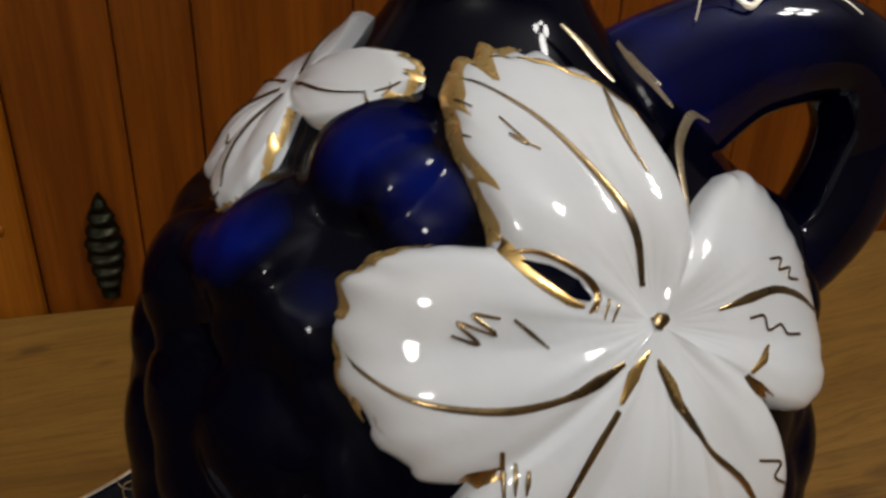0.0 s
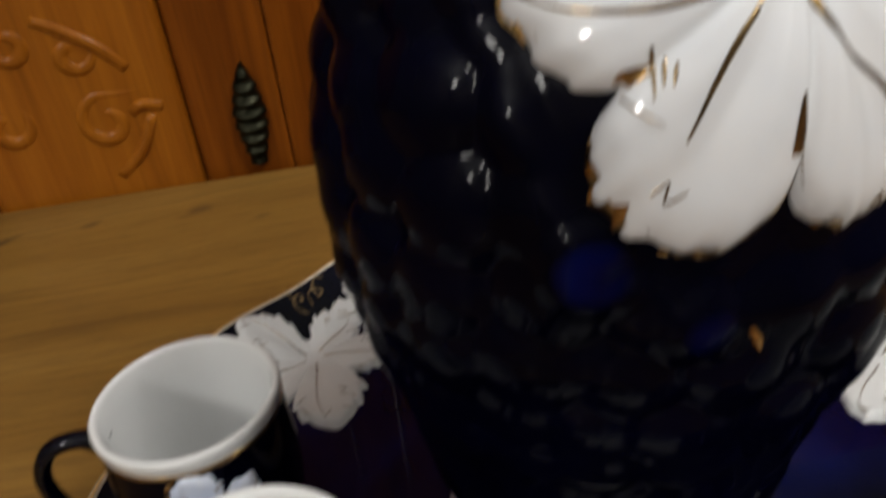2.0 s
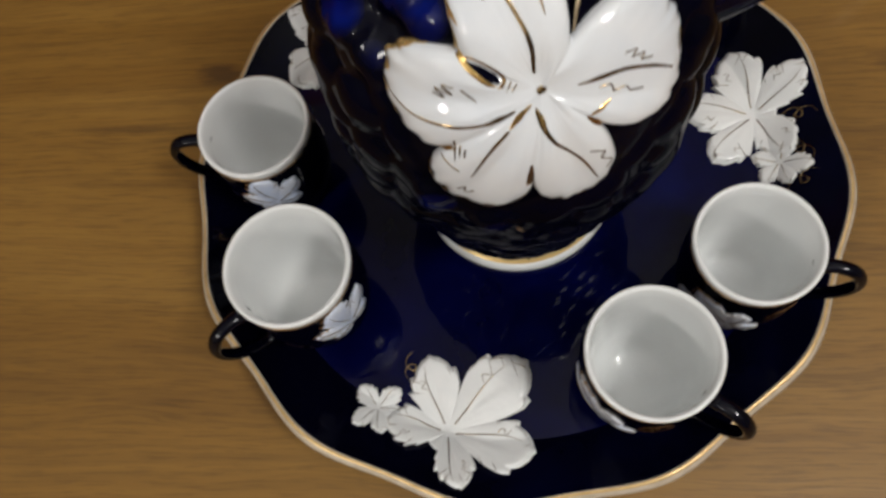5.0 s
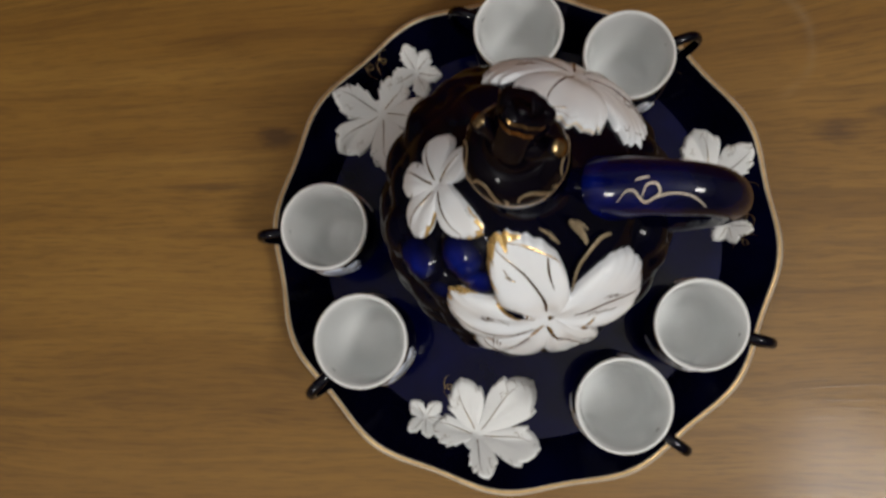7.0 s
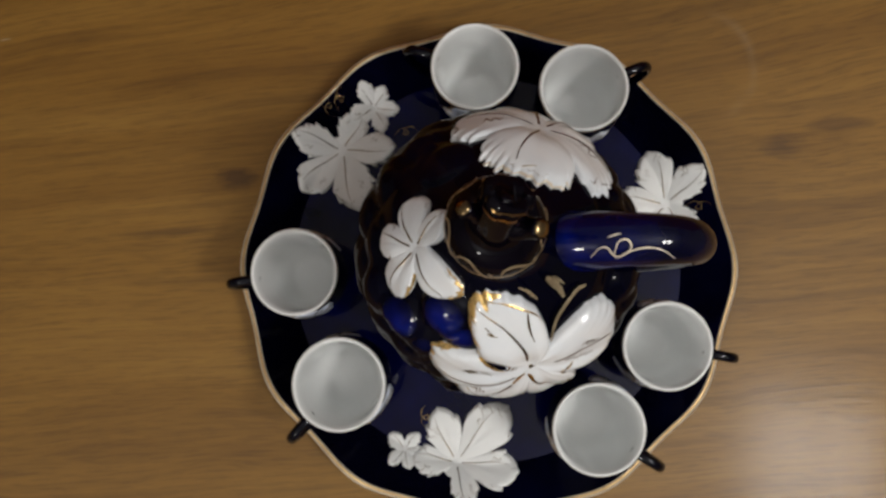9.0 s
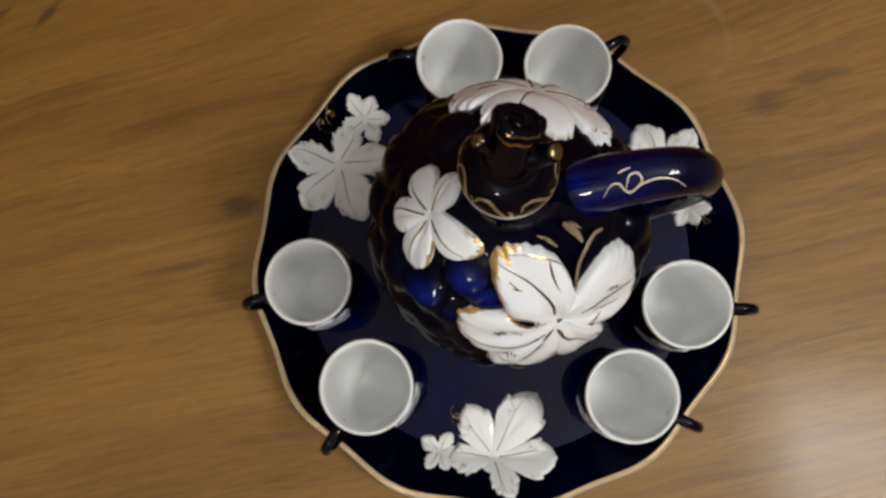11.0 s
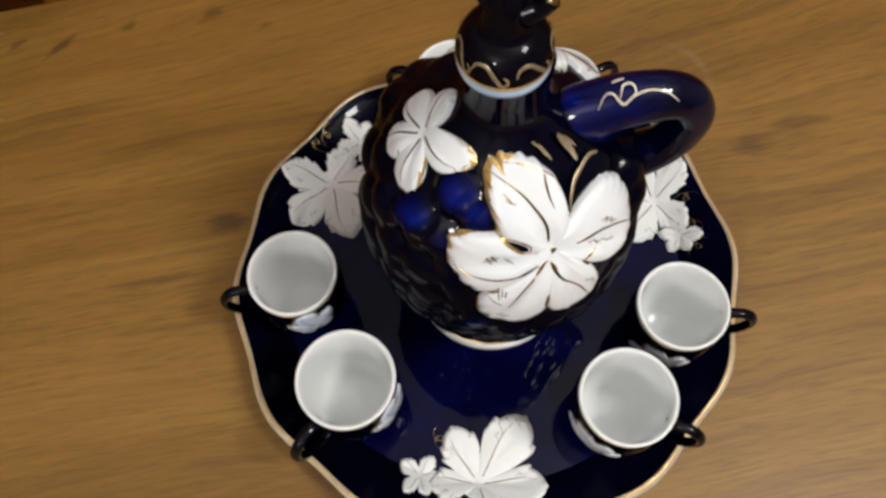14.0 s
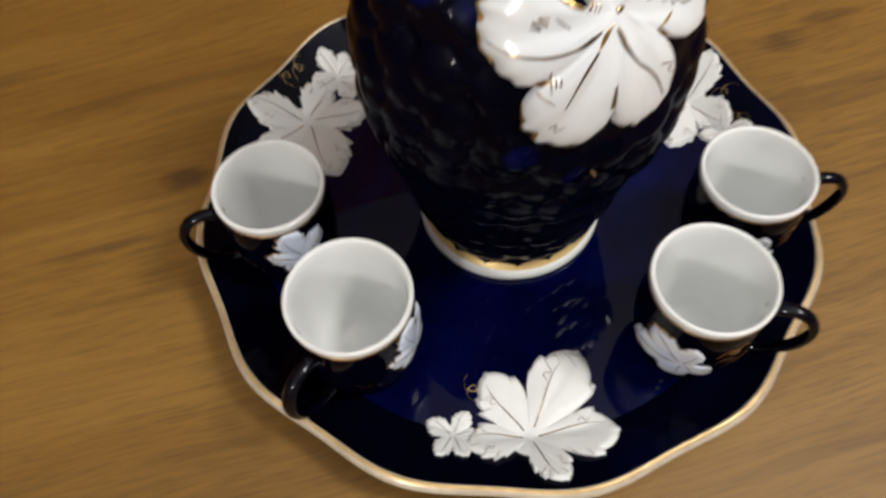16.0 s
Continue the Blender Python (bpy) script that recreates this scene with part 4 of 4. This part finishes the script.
    back = [(88, 0.041, 137, 0.020, 0.35, 0.35), (176, 0.042, 206, 0.020), (236, 0.040, 262, 0.020), (292, 0.040, 326, 0.020), (2, 0.040, 40, 0.018)]
    leaf(back, 6, 63, 0.1800, 0.0034, 0.0005, ((60, 130, 0.95, PALE_GOLD),), (((0.020, 0.004), 0.008, 0.3, 3), ((-0.022, 0.000), 0.008, -0.3, 2)), saw=0.08, pitch=8.0, fold=(0.26, 0.24), hub=0.4)
    # Gilded leaf stalks by the handle and flicks on the shoulder.
    for wide, *line in ((7, (1.0, 46.8), (4.0, 42.8), (5.5, 39.8), (7.4, 36.0)), (14, (12.6, 42.5), (15.0, 38.0), (17.2, 34.0), (18.8, 28.5)), (4, (15.6, 40.0), (18.0, 36.6), (20.4, 32.5)),
                        (9, (31.0, 22.5), (26.0, 25.2), (20.7, 25.4), (15.0, 23.4), (11.7, 19.4), (9.4, 13.0)), (5, (-34.7, 27.5), (-37.6, 24.1), (-40.7, 20.9)),
                        (10, (-57.5, 2.6), (-56.0, 1.2), (-53.0, -0.6), (-48.2, -3.4)), (3, (-30.4, 27.4), (-27.0, 28.3), (-23.6, 29.7)), (3, (-30.9, 26.1), (-27.0, 27.1), (-23.7, 28.4))):
        add("tendril", squiggle(on_jug(-81.8, 0.1815), [(x / 1000, y / 1000) for x, y in line], wide / 10000, 0.0016), WORN_GOLD, jug, "gilded stroke of the brush")

    add("tendril", squiggle(on_jug(-89.5, 0.1235), [(-0.0014, 0.0022), (0.0, 0.0), (0.0009, -0.0024)], 0.0007, 0.0028), BROWN_GOLD, jug, "gilded fleck on a grape")

    # Mouth, lid and knob.
    off = Matrix.Translation((-0.003, 0.0003, 0.0062)) @ Matrix.Diagonal((0.905, 0.905, 1, 1))
    mouth = add("mouth", lathe([(0.0160, 0.2346), (0.0174, 0.2352), (0.0185, 0.2362), (0.0189, 0.2378), (0.0187, 0.2394), (0.0174, 0.2402), (0.0140, 0.2398)], 96), PALE_BLUE, jug, "pale edge of the mouth")
    mouth.data.transform(off)
    lid = add("lid", lathe([(0.00001, 0.2385), (0.0170, 0.2390), (0.0186, 0.2402), (0.0190, 0.2418), (0.0188, 0.2442), (0.0180, 0.2472), (0.0164, 0.2502), (0.0140, 0.2526), (0.0108, 0.2544), (0.0080, 0.2552), (0.00001, 0.2556)], 96), LID_GLAZE, jug, "domed cobalt lid with a twig knob")
    lid.data.transform(off)
    ring = add("gilded_line", lathe([(0.0188, 0.2405), (0.0192, 0.2413), (0.01925, 0.2420), (0.0191, 0.2427)], 96), MATT_GOLD, lid, "gold line round the lid")
    ring.data.transform(off)
    dome = [(0.0193, 0.2418), (0.0191, 0.2442), (0.0183, 0.2472), (0.0167, 0.2502), (0.0143, 0.2526), (0.0111, 0.2545)]
    for angle in (-122, -66, -8, 60, 130, 190):
        spot = Turned(dome, radians(angle), 0.2458)
        ob = add("tendril", squiggle(spot, [(-0.008, 0.001), (-0.006, 0.004), (-0.002, 0.0045), (0.002, 0.001), (0.005, -0.002), (0.007, 0.0), (0.005, 0.002)], 0.0008), WORN_GOLD, lid, "gilded tendril")
        ob.data.transform(off)
    # The knob: a gnarled piece of vine with a cut top and two cut side shoots.
    stem = rounded([(0.0, 0.0, 0.2535), (0.0, 0.0, 0.2570), (0.0004, 0.0004, 0.2625), (0.0016, 0.0022, 0.2690), (0.0036, 0.0046, 0.2750), (0.0044, 0.0056, 0.2772), (0.0044, 0.0056, 0.2771)], 4)
    n = len(stem)
    verts, faces = tube(stem, spread((0.0118, 0.0094, 0.0084, 0.0084, 0.0092, 0.0082, 0.0010), n), spread((0.0114, 0.0090, 0.0080, 0.0078, 0.0084, 0.0074, 0.0010), n), (1, 0, 0), 48)
    bark = []
    for k, v in enumerate(verts):
        a, c = 2 * math.pi * (k % 48) / 48, Vector(stem[k // 48])
        rise = min(max((v.z - 0.255) / 0.012, 0), 1)
        bark.append(c + (v - c) * (1 + rise * (0.07 * math.cos(3 * a + 90 * v.z) + 0.05 * math.cos(5 * a - 160 * v.z) + 0.03 * math.sin(11 * a))) + Vector((0, 0, 0.0022 * rise * rise * math.cos(a - 2.4))))
    knob = add("knob", (bark, faces), LID_GLAZE, lid, "cobalt twig knob with cut shoots")
    knob.data.transform(off)
    top = max(range(n), key=lambda k: stem[k][2])
    for ring, j0, j1 in ((top - 4, 4, 20), (top - 6, 26, 38), (top - 9, 40, 50), (top - 3, 30, 42)):
        verts = []
        for j in range(j0, j1 + 1):
            for k in (0, 1):
                c = Vector(stem[ring + k])
                verts.append(c + (bark[(ring + k) * 48 + j % 48] - c) * 1.035)
        ob = add("gilded_stroke", (verts, grid_faces(j1 - j0 + 1, 2, False)), BROWN_GOLD, knob)
        ob.data.transform(off)
    for x, y, z, dx, dy, dz, r in ((-0.004, 0.001, 0.2640, -0.0072, 0.0020, 0.0115, 0.0030), (0.005, -0.003, 0.2620, 0.0088, -0.0030, 0.0080, 0.0037)):
        stub = rounded([(x, y, z), (x + 0.6 * dx, y + 0.6 * dy, z + 0.45 * dz), (x + dx, y + dy, z + dz)], 5)
        sizes = spread((r * 1.5, r * 1.1, r), len(stub))
        arm = add("shoot", tube(stub, sizes, sizes, (0.3, 1, 0.1), 18), LID_GLAZE, knob)
        arm.data.transform(off)
        end = Vector((x + dx, y + dy, z + dz))
        step = (end - Vector(stub[-2])).normalized() * 0.0006
        tip = add("gilded_tip", tube([end - step, end, end + step, end + step * 1.3], [r * 0.80, r * 0.86, r * 0.7, r * 0.2], [r * 0.80, r * 0.86, r * 0.7, r * 0.2], (0.3, 1, 0.1), 18), LEAF_GOLD, knob)
        tip.data.transform(off)
    return jug


build_jug()
